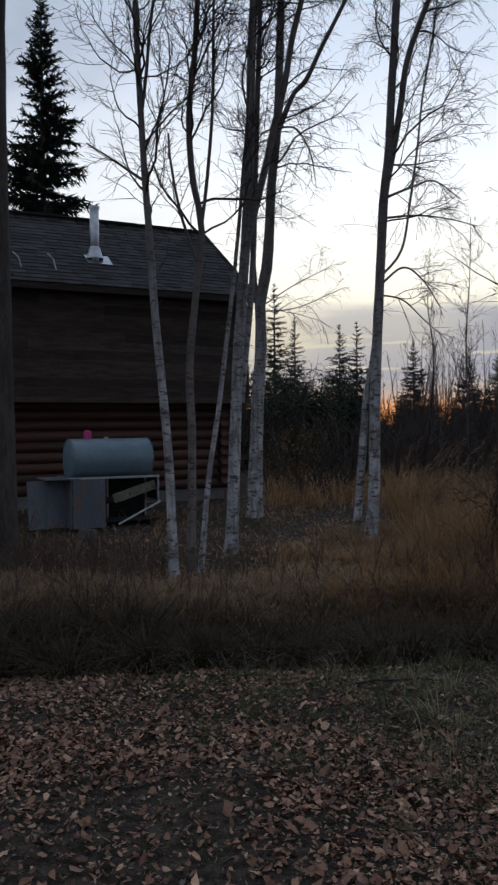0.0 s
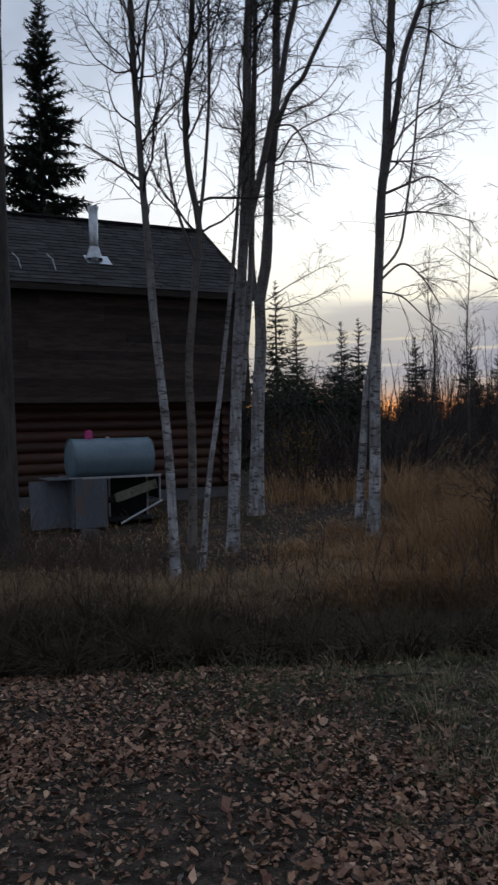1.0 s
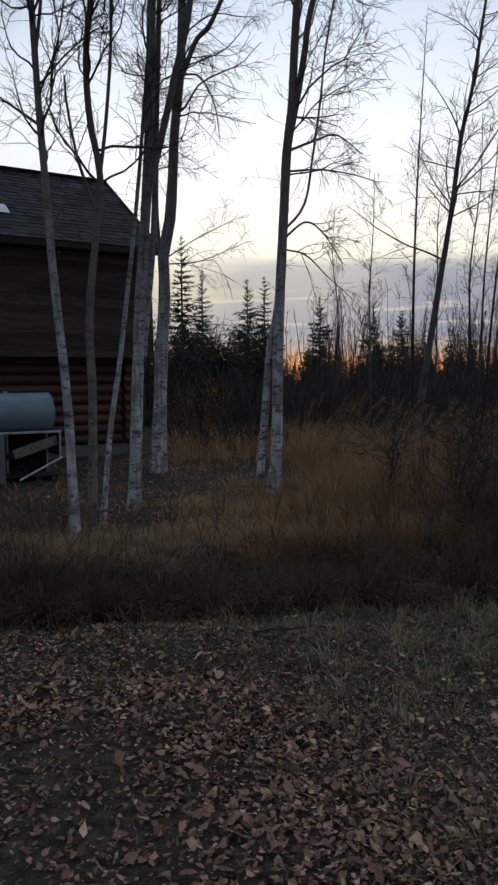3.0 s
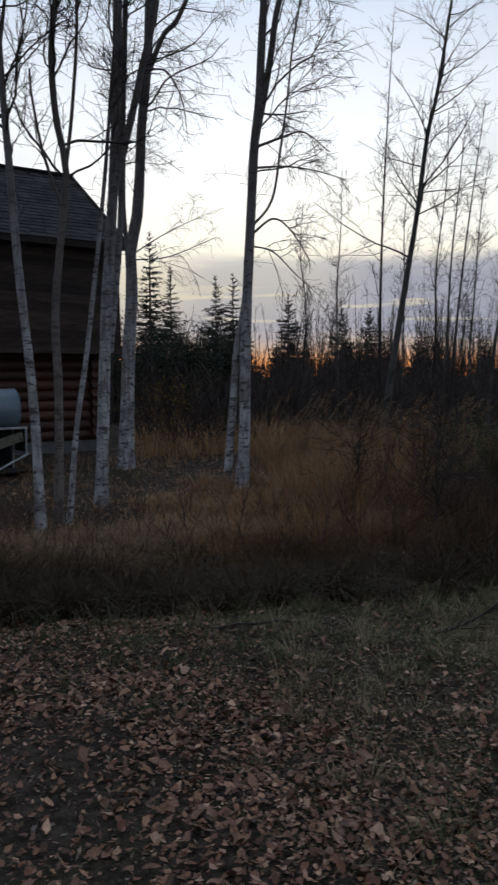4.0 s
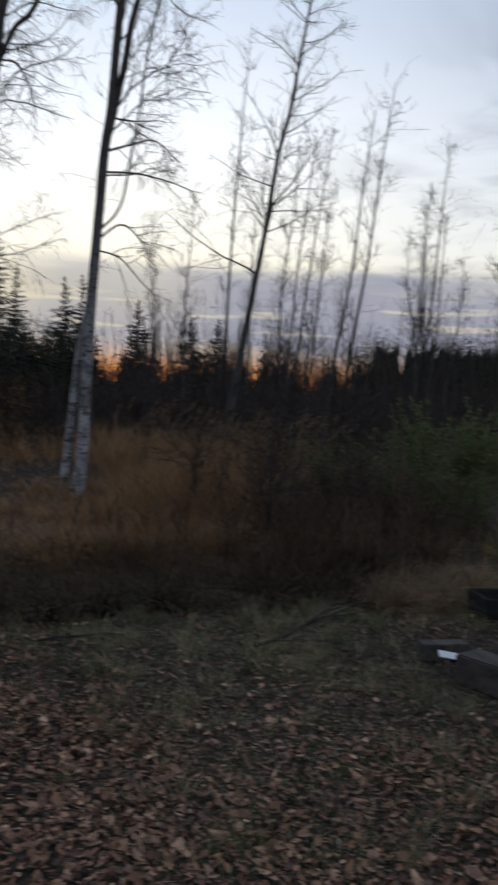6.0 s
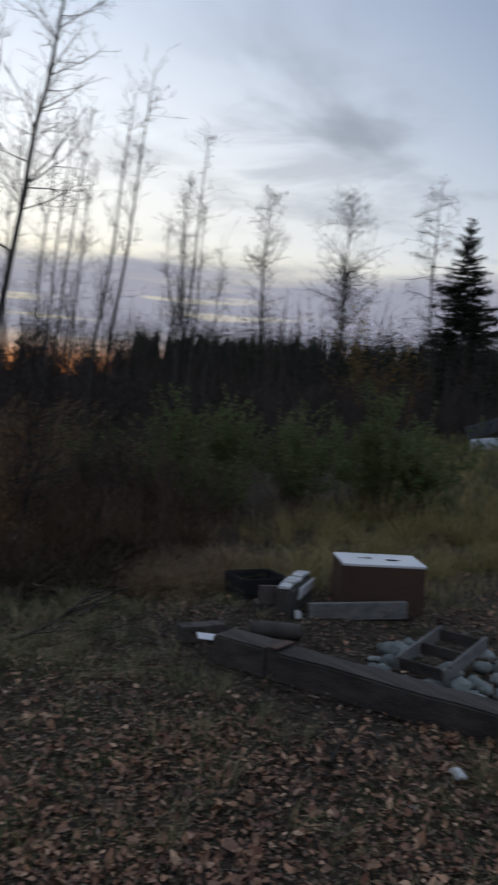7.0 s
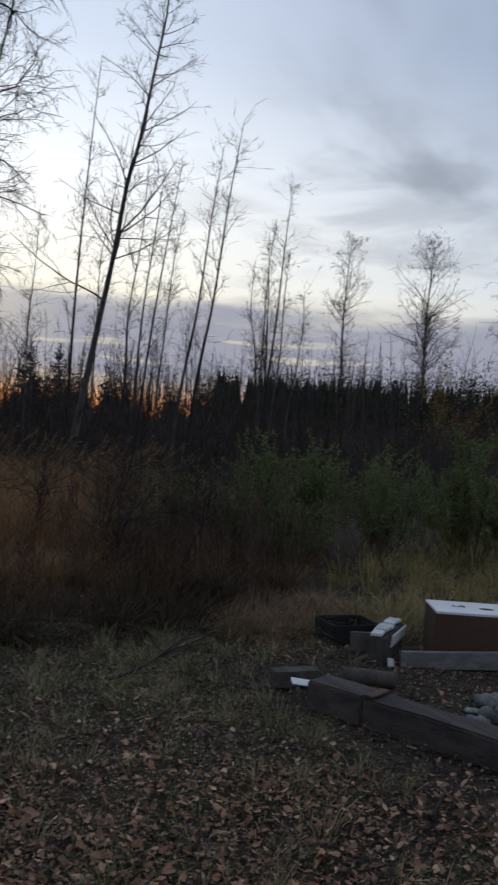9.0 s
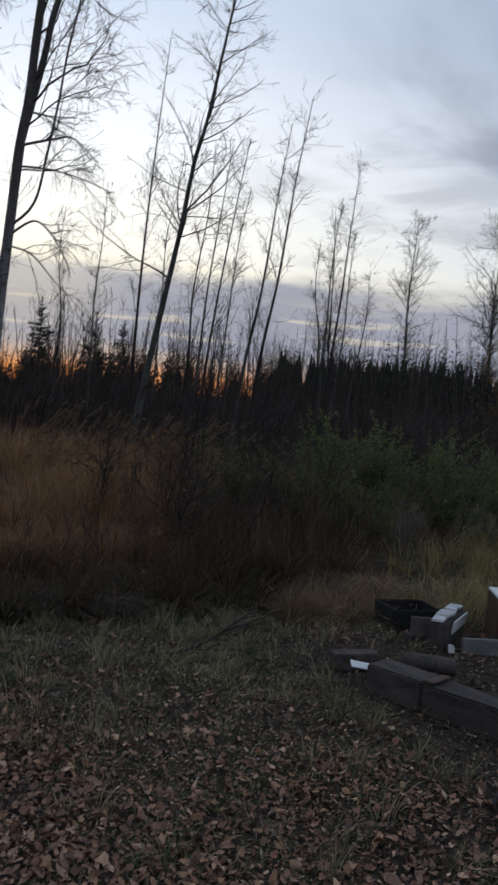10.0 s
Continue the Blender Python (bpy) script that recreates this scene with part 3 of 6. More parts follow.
def make_tank():
    """A fuel tank on a steel stand, boxed in with plywood, beside the cabin wall."""
    o = Vector((-2.16, 13.25, float(land(-2.16, 13.25))))
    m = Matrix((ALONG, INTO, Vector((0, 0, 1)))).transposed().to_4x4()
    F = Matrix.Translation(o) @ m

    def at(x, y, z):
        return F @ Vector((x, y, z))
    t = thing("fuel_tank", o, "blue-grey painted steel fuel tank on an angle-iron stand", "fuel tank")
    # shell with domed ends, along x
    r, half, n = 0.315, 0.62, 28
    prof = [(-half - 0.07, 0.02), (-half - 0.06, 0.14), (-half - 0.03, 0.25), (-half, r), (-half + 0.02, r), (half - 0.02, r), (half, r), (half + 0.03, 0.25), (half + 0.06, 0.14), (half + 0.07, 0.02)]
    bm = bmesh.new()
    rings = [[bm.verts.new(at(x - 0.05, q * math.cos(a), 1.02 + q * math.sin(a))) for a in np.linspace(0, 2 * np.pi, n, endpoint=False)] for x, q in prof]
    for a, b in zip(rings, rings[1:]):
        for i in range(n):
            bm.faces.new((a[i], a[(i + 1) % n], b[(i + 1) % n], b[i]))
    bm.faces.new(rings[0]), bm.faces.new(rings[-1])
    shell = part("shell", bm, TANKPAINT, t, smooth=True)
    for x in (-0.68, 0.58):
        p = np.array([[at(x, (r + 0.004) * math.cos(a), 1.02 + (r + 0.004) * math.sin(a)) for a in np.linspace(0, 2 * np.pi, 25)]])
        v, f = tubes(p, np.full(p.shape[:2], 0.008), 5)
        piece("seam", mesh_np("seam", v, f, TANKPAINT, True), shell)
    part("filler_neck", rod([at(-0.08, 0, 1.30), at(-0.08, 0, 1.36)], 0.035, 10), GALV, shell)
    for x, y, z in ((0.02, 0.28, 0.0), (0.66, 0.28, 0.0), (0.66, -0.30, 0.33)):
        part("leg", rod([at(x, y, z), at(x, y, 0.76)], 0.018, 6), GALV, t, "pale angle-iron leg")
    for y in (-0.30, 0.30):
        part("top_rail", block(F @ pose(-0.05, y, 0.74), 1.46, 0.04, 0.035, 0.004), GALV, t)
    part("brace", rod([at(0.0, -0.33, 0.02), at(0.68, -0.33, 0.34)], 0.018, 6), GALV, t, "pale diagonal brace")
    part("cross_bar", rod([at(0.68, -0.3, 0.34), at(0.68, 0.3, 0.34)], 0.016, 6), GALV, t)
    # box of old plywood sheets closing one half of the stand
    b = thing("plywood_enclosure", at(-0.6, 0, 0), "grey weathered plywood sheets closing the tank stand", "enclosure")
    part("sheet", block(F @ pose(-0.47, -0.36, 0.36), 0.50, 0.018, 0.74, 0.003), PLY, b)
    part("sheet", block(F @ pose(-0.74, -0.02, 0.36, 0, 0, 90), 0.66, 0.018, 0.74, 0.003), PLY, b)
    part("sheet", block(F @ pose(-1.06, -0.16, 0.36, -6, 0, 10), 0.60, 0.018, 0.72, 0.003), PLY, b, "leaning plywood sheet with brown stains")
    # three black boards added to draw the shade under the tank
    part("back_shade", block(F @ pose(0.22, 0.33, 0.37), 0.92, 0.018, 0.74, 0.003), BLACK, b, "added black sheet giving the shade behind the stand")
    part("floor_shade", block(F @ pose(0.24, 0.02, 0.06), 0.90, 0.58, 0.018, 0.003), BLACK, b, "added black sheet giving the shade on the floor")
    part("end_shade", block(F @ pose(0.70, 0.04, 0.55, 0, 0, 90), 0.50, 0.016, 0.38, 0.003), BLACK, b, "added black sheet giving the shade at the end")
    part("top_board", block(F @ pose(-0.85, -0.02, 0.735, 0, 0, 0), 0.5, 0.66, 0.02, 0.003), PLY, b)
    can = thing("pink_can", at(-0.38, 0.0, 1.32), "small pink plastic cap resting on the fuel tank", "can")
    bm = bmesh.new()
    bmesh.ops.create_cone(bm, cap_ends=True, segments=16, radius1=0.065, radius2=0.06, depth=0.13, matrix=F @ pose(-0.38, 0.0, 1.385))
    bmesh.ops.bevel(bm, geom=bm.edges[:], offset=0.006, segments=1, affect="EDGES")
    part("body", bm, PINK, can)
    part("lid", rod([at(-0.38, 0, 1.45), at(-0.38, 0, 1.47)], 0.035, 12), PINK, can)
    pl = thing("loose_plank", at(0.3, -0.05, 0.2), "pale plank lying across the tank stand", "plank")
    part("board", block(F @ pose(0.32, -0.16, 0.50, 8, -17, 0), 0.72, 0.03, 0.15, 0.006, 0.012, 4, 6), PLANK, pl)
    part("board", block(F @ pose(0.10, 0.02, 0.40, 8, -12, 0), 0.5, 0.03, 0.10, 0.004), OLDWOOD, pl)
    sx, sy = -2.26, 11.75
    st = thing("chopping_stump", (sx, sy, float(land(sx, sy))), "dark old tree stump in dry grass", "stump")
    p = np.array([[(sx, sy, land(sx, sy) - 0.05), (sx, sy, 0.06), (sx + 0.01, sy, 0.17), (sx + 0.01, sy, 0.175)]], float)
    v, f = tubes(p, np.array([[0.16, 0.13, 0.12, 0.01]]), 14)
    piece("stump_wood", mesh_np("stump_wood", v, f, DARKBARK), st)


make_cabin()
make_tank()


# ---------------------------------------------------------------- trees
def bare_tree(name, label, seed, line, r0, r1, top, limbs, extra=(), bark=BARK, fine=5, droop=-0.02, lo=0.35, reach=1.7, ang=0.85, group="", rise=0.03, wob=0.20, aim=None, spray=9, category="tree", oval=False):
    """A leafless tree: trunk along a few bends, forks, limbs, and a mist of twigs."""
    rng = np.random.RandomState(seed)
    base = np.array(line[0], float)
    base[2] = float(land(base[0], base[1])) - 0.06
    pts = [base] + [np.array(p, float) for p in line[1:]]
    d = unit(pts[-1] - pts[-3])
    while pts[-1][2] < top - 0.3:
        d = unit(d + rng.normal(0, 0.06, 3) + np.array([0, 0, 0.08]))
        pts.append(pts[-1] + d * 0.8)
    t = thing(name, tuple(base + np.array([0, 0, 0.06])), label, category, group)
    m = 40
    trunk = smooth_line(pts, m)
    u = np.linspace(0, 1, m)
    rad = r0 + (r1 - r0) * u ** 0.85
    rad[:3] *= np.array([1.35, 1.15, 1.05])
    rad = rad * (1 + rng.normal(0, 0.025, m))
    v, f = tubes(trunk[None], rad[None], 12)
    bole = piece("trunk", mesh_np("trunk", v, f, bark, True), t)
    stems, srad, bare = [trunk], [rad], []
    for fl, fr0, fr1, grown in extra:
        q = [np.array(p, float) for p in fl]
        dd = unit(q[-1] - q[-2])
        for _ in range(grown):
            dd = unit(dd + rng.normal(0, 0.06, 3) + np.array([0, 0, 0.06]))
            q.append(q[-1] + dd * 0.7)
        c = smooth_line(q, m)
        cr = fr0 + (fr1 - fr0) * u
        v, f = tubes(c[None], cr[None], 10)
        piece("fork", mesh_np("fork", v, f, bark, True), t)
        if grown:
            stems.append(c)
            srad.append(cr)
        elif fr1 < 0.03:
            bare.append((c, cr))
    stems, srad = np.array(stems), np.array(srad)
    k = max(3, limbs // len(stems))
    s, d, r, uu = sprout(rng, stems, srad, k, lo, 0.97, ang)
    span = np.linalg.norm(np.diff(stems, axis=1), axis=2).sum(1)
    share = np.repeat(span / span.max(), k)
    ok = rng.uniform(size=len(s)) < share
    s, d, r, uu, share = s[ok], d[ok], r[ok], uu[ok], share[ok]
    if aim is not None:
        d = unit(d + np.array(aim))
    ln = reach * (1.18 - 0.95 * uu) * rng.uniform(0.55, 1.1, len(s)) * (0.5 + 0.5 * share)
    if oval:
        ln = reach * (0.28 + 0.72 * np.sin(np.pi * np.clip((uu - lo) / (1 - lo), 0, 1)) ** 0.8) * rng.uniform(0.6, 1.05, len(s))
    r = np.minimum(r * 0.45, 0.004 + 0.0075 * ln)
    L1 = grow(rng, s, d, ln, 9, wob, rise)
    R1 = r[:, None] * np.linspace(1, 0.25, 10)
    pick = np.linspace(0, m - 1, 10).astype(int)
    for i in range(len(L1)):
        v, f = tubes(L1[i:i + 1], R1[i:i + 1], 6)
        piece("limb", mesh_np("limb", v, f, TWIG, True), bole)
    if bare:
        L1 = np.concatenate([L1, np.array([q[0][pick] for q in bare])])
        R1 = np.concatenate([R1, np.array([q[1][pick] for q in bare])])
        ln = np.concatenate([ln, [np.linalg.norm(np.diff(q[0], axis=0), axis=1).sum() * 1.2 for q in bare]])
    lots = []
    # long thin side shoots, shorter towards the limb's tip, then hair-fine curved twigs
    s, d, r, uu = sprout(rng, L1, R1, spray, 0.12, 1.0, 0.70, 0.22)
    l2 = (np.repeat(ln, spray) * (1.05 - 0.75 * uu) * 0.55 + 0.10) * rng.uniform(0.5, 1.15, len(s))
    L2 = grow(rng, s, d, l2, 6, 0.16, droop * 0.6 + 0.02)
    R2 = np.clip(r * 0.6, 0.0038, 0.0075)[:, None] * np.linspace(1, 0.45, 7)
    lots.append(tubes(L2, R2, 3))
    s, d, r, uu = sprout(rng, L2, R2, fine, 0.12, 1.0, 0.75, 0.25)
    l3 = (np.repeat(l2, fine) * 0.45 * (1.1 - 0.6 * uu) + 0.07) * rng.uniform(0.5, 1.4, len(s))
    L3 = grow(rng, s, d, l3, 3, 0.22, droop * 2.6)
    thin = max(0.0030, 0.00014 * base[1])
    lots.append(tubes(L3, np.full(len(s), thin)[:, None] * np.linspace(1, 0.6, 4), 3))
    s, d, r, uu = sprout(rng, stems, srad, 30, lo * 0.6, 1.0, 1.0)
    L5 = grow(rng, s, d, rng.uniform(0.15, 0.9, len(s)), 5, 0.14, 0.03)
    lots.append(tubes(L5, np.full(len(s), 0.0034)[:, None] * np.linspace(1, 0.45, 6), 3))
    s, d, r, uu = sprout(rng, L5, np.ones(L5.shape[:2]), 3, 0.2, 1.0, 0.7)
    lots.append(tubes(grow(rng, s, d, rng.uniform(0.08, 0.35, len(s)), 3, 0.18, droop), np.full((len(s), 4), thin * 0.9), 3))
    v, f = join(lots)
    piece("crown", mesh_np("crown", v, f, TWIG), t, kind="stuff")
    return t


G = "birches in front of the cabin"
bare_tree("large_tree", "thick dark grey trunk of an old tree beside the drive", 1, [(-2.90, 9.78, 0), (-2.90, 9.78, 2.3), (-2.90, 9.78, 4.3), (-2.89, 9.77, 6.2)], 0.22, 0.09, 11, 14, bark=DARKBARK, fine=3, lo=0.4, reach=1.3, category="tree")
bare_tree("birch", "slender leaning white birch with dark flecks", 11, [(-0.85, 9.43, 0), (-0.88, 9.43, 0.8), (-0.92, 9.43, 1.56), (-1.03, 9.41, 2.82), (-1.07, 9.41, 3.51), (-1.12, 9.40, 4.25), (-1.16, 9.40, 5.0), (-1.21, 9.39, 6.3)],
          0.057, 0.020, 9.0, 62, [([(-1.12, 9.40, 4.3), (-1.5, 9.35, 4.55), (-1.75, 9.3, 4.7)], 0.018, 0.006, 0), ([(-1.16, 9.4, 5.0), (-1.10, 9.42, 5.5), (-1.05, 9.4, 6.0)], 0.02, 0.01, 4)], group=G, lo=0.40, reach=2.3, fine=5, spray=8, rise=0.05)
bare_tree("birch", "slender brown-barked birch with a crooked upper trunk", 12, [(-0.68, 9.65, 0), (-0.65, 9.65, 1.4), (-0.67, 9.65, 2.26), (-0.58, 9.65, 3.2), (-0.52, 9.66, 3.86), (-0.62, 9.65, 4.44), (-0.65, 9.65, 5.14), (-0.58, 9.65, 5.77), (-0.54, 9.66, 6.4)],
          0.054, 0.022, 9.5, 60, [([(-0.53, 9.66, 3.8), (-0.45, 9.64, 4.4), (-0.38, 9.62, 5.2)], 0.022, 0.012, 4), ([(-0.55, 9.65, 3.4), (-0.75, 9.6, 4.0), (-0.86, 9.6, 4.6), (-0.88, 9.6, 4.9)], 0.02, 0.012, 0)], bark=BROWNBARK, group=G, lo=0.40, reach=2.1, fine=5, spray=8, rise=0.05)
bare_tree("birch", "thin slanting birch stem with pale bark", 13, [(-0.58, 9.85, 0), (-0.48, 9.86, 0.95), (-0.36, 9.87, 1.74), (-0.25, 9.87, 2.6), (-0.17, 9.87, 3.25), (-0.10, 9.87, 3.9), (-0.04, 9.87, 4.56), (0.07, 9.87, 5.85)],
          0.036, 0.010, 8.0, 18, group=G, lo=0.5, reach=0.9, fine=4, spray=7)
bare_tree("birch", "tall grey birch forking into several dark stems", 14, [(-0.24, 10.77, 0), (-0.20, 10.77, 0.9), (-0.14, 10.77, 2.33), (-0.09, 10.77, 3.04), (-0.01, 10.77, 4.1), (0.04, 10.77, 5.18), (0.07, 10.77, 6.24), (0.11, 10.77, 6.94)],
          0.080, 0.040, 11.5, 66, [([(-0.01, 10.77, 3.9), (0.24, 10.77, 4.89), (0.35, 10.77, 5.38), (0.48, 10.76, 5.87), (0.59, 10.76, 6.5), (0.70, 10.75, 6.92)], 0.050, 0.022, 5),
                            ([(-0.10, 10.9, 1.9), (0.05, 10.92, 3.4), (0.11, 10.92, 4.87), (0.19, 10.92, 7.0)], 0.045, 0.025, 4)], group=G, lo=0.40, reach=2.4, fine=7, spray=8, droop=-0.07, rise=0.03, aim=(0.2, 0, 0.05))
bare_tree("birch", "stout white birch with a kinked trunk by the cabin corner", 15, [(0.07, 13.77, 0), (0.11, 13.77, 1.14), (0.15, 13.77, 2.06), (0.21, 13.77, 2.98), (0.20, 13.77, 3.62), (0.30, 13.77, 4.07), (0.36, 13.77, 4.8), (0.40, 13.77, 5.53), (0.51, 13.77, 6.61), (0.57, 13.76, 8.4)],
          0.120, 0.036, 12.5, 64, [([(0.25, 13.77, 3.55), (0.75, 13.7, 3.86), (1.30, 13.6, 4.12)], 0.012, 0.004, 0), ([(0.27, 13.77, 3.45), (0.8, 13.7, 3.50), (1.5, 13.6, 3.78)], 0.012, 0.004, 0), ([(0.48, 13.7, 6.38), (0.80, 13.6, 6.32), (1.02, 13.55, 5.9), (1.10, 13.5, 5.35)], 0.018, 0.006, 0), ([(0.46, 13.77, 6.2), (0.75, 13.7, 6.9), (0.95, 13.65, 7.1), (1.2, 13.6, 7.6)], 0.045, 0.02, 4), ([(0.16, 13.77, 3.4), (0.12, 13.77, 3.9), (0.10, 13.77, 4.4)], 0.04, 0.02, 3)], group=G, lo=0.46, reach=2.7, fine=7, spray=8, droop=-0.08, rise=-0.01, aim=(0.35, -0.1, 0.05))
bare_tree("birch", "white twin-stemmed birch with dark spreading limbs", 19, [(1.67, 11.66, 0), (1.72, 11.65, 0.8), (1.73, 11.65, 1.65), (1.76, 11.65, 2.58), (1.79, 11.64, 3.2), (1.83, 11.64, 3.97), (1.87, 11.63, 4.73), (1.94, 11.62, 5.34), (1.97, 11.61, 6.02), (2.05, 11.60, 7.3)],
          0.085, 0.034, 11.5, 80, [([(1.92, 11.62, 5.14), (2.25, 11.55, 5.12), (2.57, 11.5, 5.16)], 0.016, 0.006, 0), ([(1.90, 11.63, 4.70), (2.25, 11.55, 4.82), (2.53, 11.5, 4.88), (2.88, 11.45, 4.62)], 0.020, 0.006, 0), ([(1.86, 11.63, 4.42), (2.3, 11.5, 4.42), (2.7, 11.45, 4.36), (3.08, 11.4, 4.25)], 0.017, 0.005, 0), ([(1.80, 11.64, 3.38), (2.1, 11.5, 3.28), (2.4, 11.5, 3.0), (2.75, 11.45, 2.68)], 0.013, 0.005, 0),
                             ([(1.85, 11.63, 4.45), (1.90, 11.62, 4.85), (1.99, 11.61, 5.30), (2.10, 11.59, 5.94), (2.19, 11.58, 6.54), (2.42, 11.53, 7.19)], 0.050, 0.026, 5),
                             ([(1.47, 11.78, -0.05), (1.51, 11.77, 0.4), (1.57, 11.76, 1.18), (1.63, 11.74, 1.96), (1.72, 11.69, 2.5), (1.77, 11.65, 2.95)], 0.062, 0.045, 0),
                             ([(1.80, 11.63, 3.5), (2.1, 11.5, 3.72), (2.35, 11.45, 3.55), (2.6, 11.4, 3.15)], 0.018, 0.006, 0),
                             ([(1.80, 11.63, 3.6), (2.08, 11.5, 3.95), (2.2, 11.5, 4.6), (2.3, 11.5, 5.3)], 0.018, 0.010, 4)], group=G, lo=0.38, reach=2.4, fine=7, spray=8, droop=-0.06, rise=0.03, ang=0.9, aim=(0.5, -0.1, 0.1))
bare_tree("leaning_aspen", "bare dark aspen leaning over the tall grass", 21, [(4.78, 15.28, 0), (4.83, 15.27, 0.34), (4.95, 15.23, 1.44), (5.08, 15.19, 2.38), (5.24, 15.13, 3.51), (5.40, 15.08, 4.62), (5.55, 15.03, 5.92), (5.71, 14.97, 6.7), (5.92, 14.89, 8.24)],
          0.082, 0.014, 9.8, 40, bark=ASPEN, lo=0.36, reach=2.4, fine=3, spray=6, droop=0.02, rise=0.03, ang=1.0, wob=0.08, category="tree")
SAP = [((5.36, 17.2), (5.57, 17.13, 8.8), 0.036), ((4.99, 19.37), (5.08, 19.35, 6.3), 0.025), ((6.27, 16.89), (6.62, 16.76, 6.9), 0.028), ((6.13, 15.88), (6.58, 15.7, 6.6), 0.028),
       ((6.47, 16.28), (7.08, 16.03, 6.9), 0.03), ((6.55, 14.6), (7.16, 14.35, 6.8), 0.036), ((6.80, 14.5), (7.47, 14.2, 7.3), 0.036), ((5.95, 17.8), (6.25, 17.7, 6.2), 0.022),
       ((10.9, 19.0), (11.45, 18.85, 7.9), 0.04), ((11.1, 19.2), (11.15, 19.1, 7.0), 0.034), ((11.3, 19.1), (10.9, 19.0, 6.6), 0.03), ((11.5, 19.4), (11.75, 19.3, 6.3), 0.03), ((10.7, 18.8), (10.5, 18.9, 5.7), 0.026),
       ((12.6, 20.2), (12.8, 20.1, 5.4), 0.028), ((4.5, 21.5), (4.6, 21.4, 6.0), 0.022), ((7.3, 17.5), (7.75, 17.3, 6.2), 0.024)]
for n, ((bx, by), tip, r) in enumerate(SAP):
    b, tp = np.array([bx, by, 0.0]), np.array(tip)
    w = np.random.RandomState(50 + n).normal(0, 0.05, (3, 3))
    bare_tree("aspen_sapling", "thin bare young aspen at the edge of the woods", 60 + n, [b] + [b + (tp - b) * q + w[i] for i, q in enumerate((0.3, 0.55, 0.8))] + [tp], r * 1.25, 0.006, tip[2],
              (14 if by < 17 else 22), bark=ASPEN if n % 2 else TWIG, lo=0.36, reach=1.15, fine=3, spray=4, droop=0.03, rise=0.1, ang=0.6, wob=0.10, group="young aspens", category="sapling")
for n, (bx, by, h, reach, ln) in enumerate([(31.7, 45.0, 14.3, 2.6, 0), (32.6, 38.0, 12.7, 3.9, 0), (34.8, 33.2, 13.4, 2.4, 0), (36.5, 42.5, 9.5, 2.5, 0)]):
    b = np.array([bx, by, 0.0])
    bare_tree("distant_birch", "tall bare birch standing above the far treeline", 90 + n, [b, b + (0.05, 0, h * 0.3), b + (-0.1, 0, h * 0.6), b + (0.1, 0, h * 0.93)], 0.12, 0.015, h, 76, lo=0.30, reach=reach * 0.92, fine=4, spray=6, wob=0.12, oval=True,
              droop=(-0.02 if n != 2 else -0.08), rise=(0.05 if n != 2 else -0.03), ang=(0.88 if n != 2 else 1.2), group="distant birches")


def spruce(seed, x, y, height, radius, levels, per, sprays, low=0.06, broad=0.20, fan=1.0, thin=False):
    """Needle sprays of a spruce, joined: whorls of drooping boughs."""
    rng = np.random.RandomState(seed)
    lev = np.repeat(np.linspace(low, 0.985, levels), per) + rng.normal(0, 0.006, levels * per)
    n = len(lev)
    az = rng.uniform(0, 2 * np.pi, n)
    ln = radius * (1.02 - lev) ** 0.8 * rng.uniform(0.42, 1.2, n) + 0.03 * radius
    d = np.stack([np.cos(az), np.sin(az), np.where(lev > 0.8, 0.5, -0.15 + 0.25 * lev)], -1)
    p = np.stack([np.full(n, x), np.full(n, y), height * lev], -1)
    B = grow(rng, p, d, ln, 4, 0.06, 0.03)
    s, dd, _, u = sprout(rng, B, np.ones(B.shape[:2]), sprays, 0.12, 1.0, 0.75)
    L = np.repeat(ln, sprays) * rng.uniform(0.22, 0.42, len(s)) * (1.15 - 0.5 * u) * fan
    dd = unit(dd + np.array([0, 0, -0.30]))
    side = unit(np.cross(dd, rng.normal(size=dd.shape) * 0.5 + np.array([0, 0, 1.0])))
    tip = s + dd * L[:, None]
    mid = s + dd * (L * 0.45)[:, None]
    w = (L * broad)[:, None] * side
    if thin:
        v = np.stack([s + w, tip, s - w], 1).reshape(-1, 3)
        return v, np.arange(len(v)).reshape(-1, 3), B
    v = np.stack([s, mid + w, tip, mid - w], 1).reshape(-1, 3)
    f = np.arange(len(v)).reshape(-1, 4)
    return v, f, B


def big_spruce(label, seed, x, y, height, radius, levels, per, sprays):
    z = float(land(x, y))
    t = thing("spruce", (x, y, z), label, "tree", "tall spruces")
    p = np.array([[(x, y, z - 0.1), (x, y, height * 0.5), (x, y, height)]])
    v, f = tubes(p, np.array([[height * 0.014, height * 0.008, 0.01]]), 8)
    piece("trunk", mesh_np("trunk", v, f, DARKBARK, True), t)
    v, f, B = spruce(seed, x, y, height, radius, levels, per, sprays, broad=0.15, fan=0.80 if sprays > 20 else 0.95, thin=True)
    bv, bf = tubes(B, np.full(len(B), 0.022)[:, None] * np.linspace(1, 0.3, 5), 4)
    piece("bough_mass", mesh_np("bough_mass", bv, bf, DARKBARK), t, kind="stuff")
    piece("crown", mesh_np("crown", v, f, NEEDLE), t, kind="stuff")


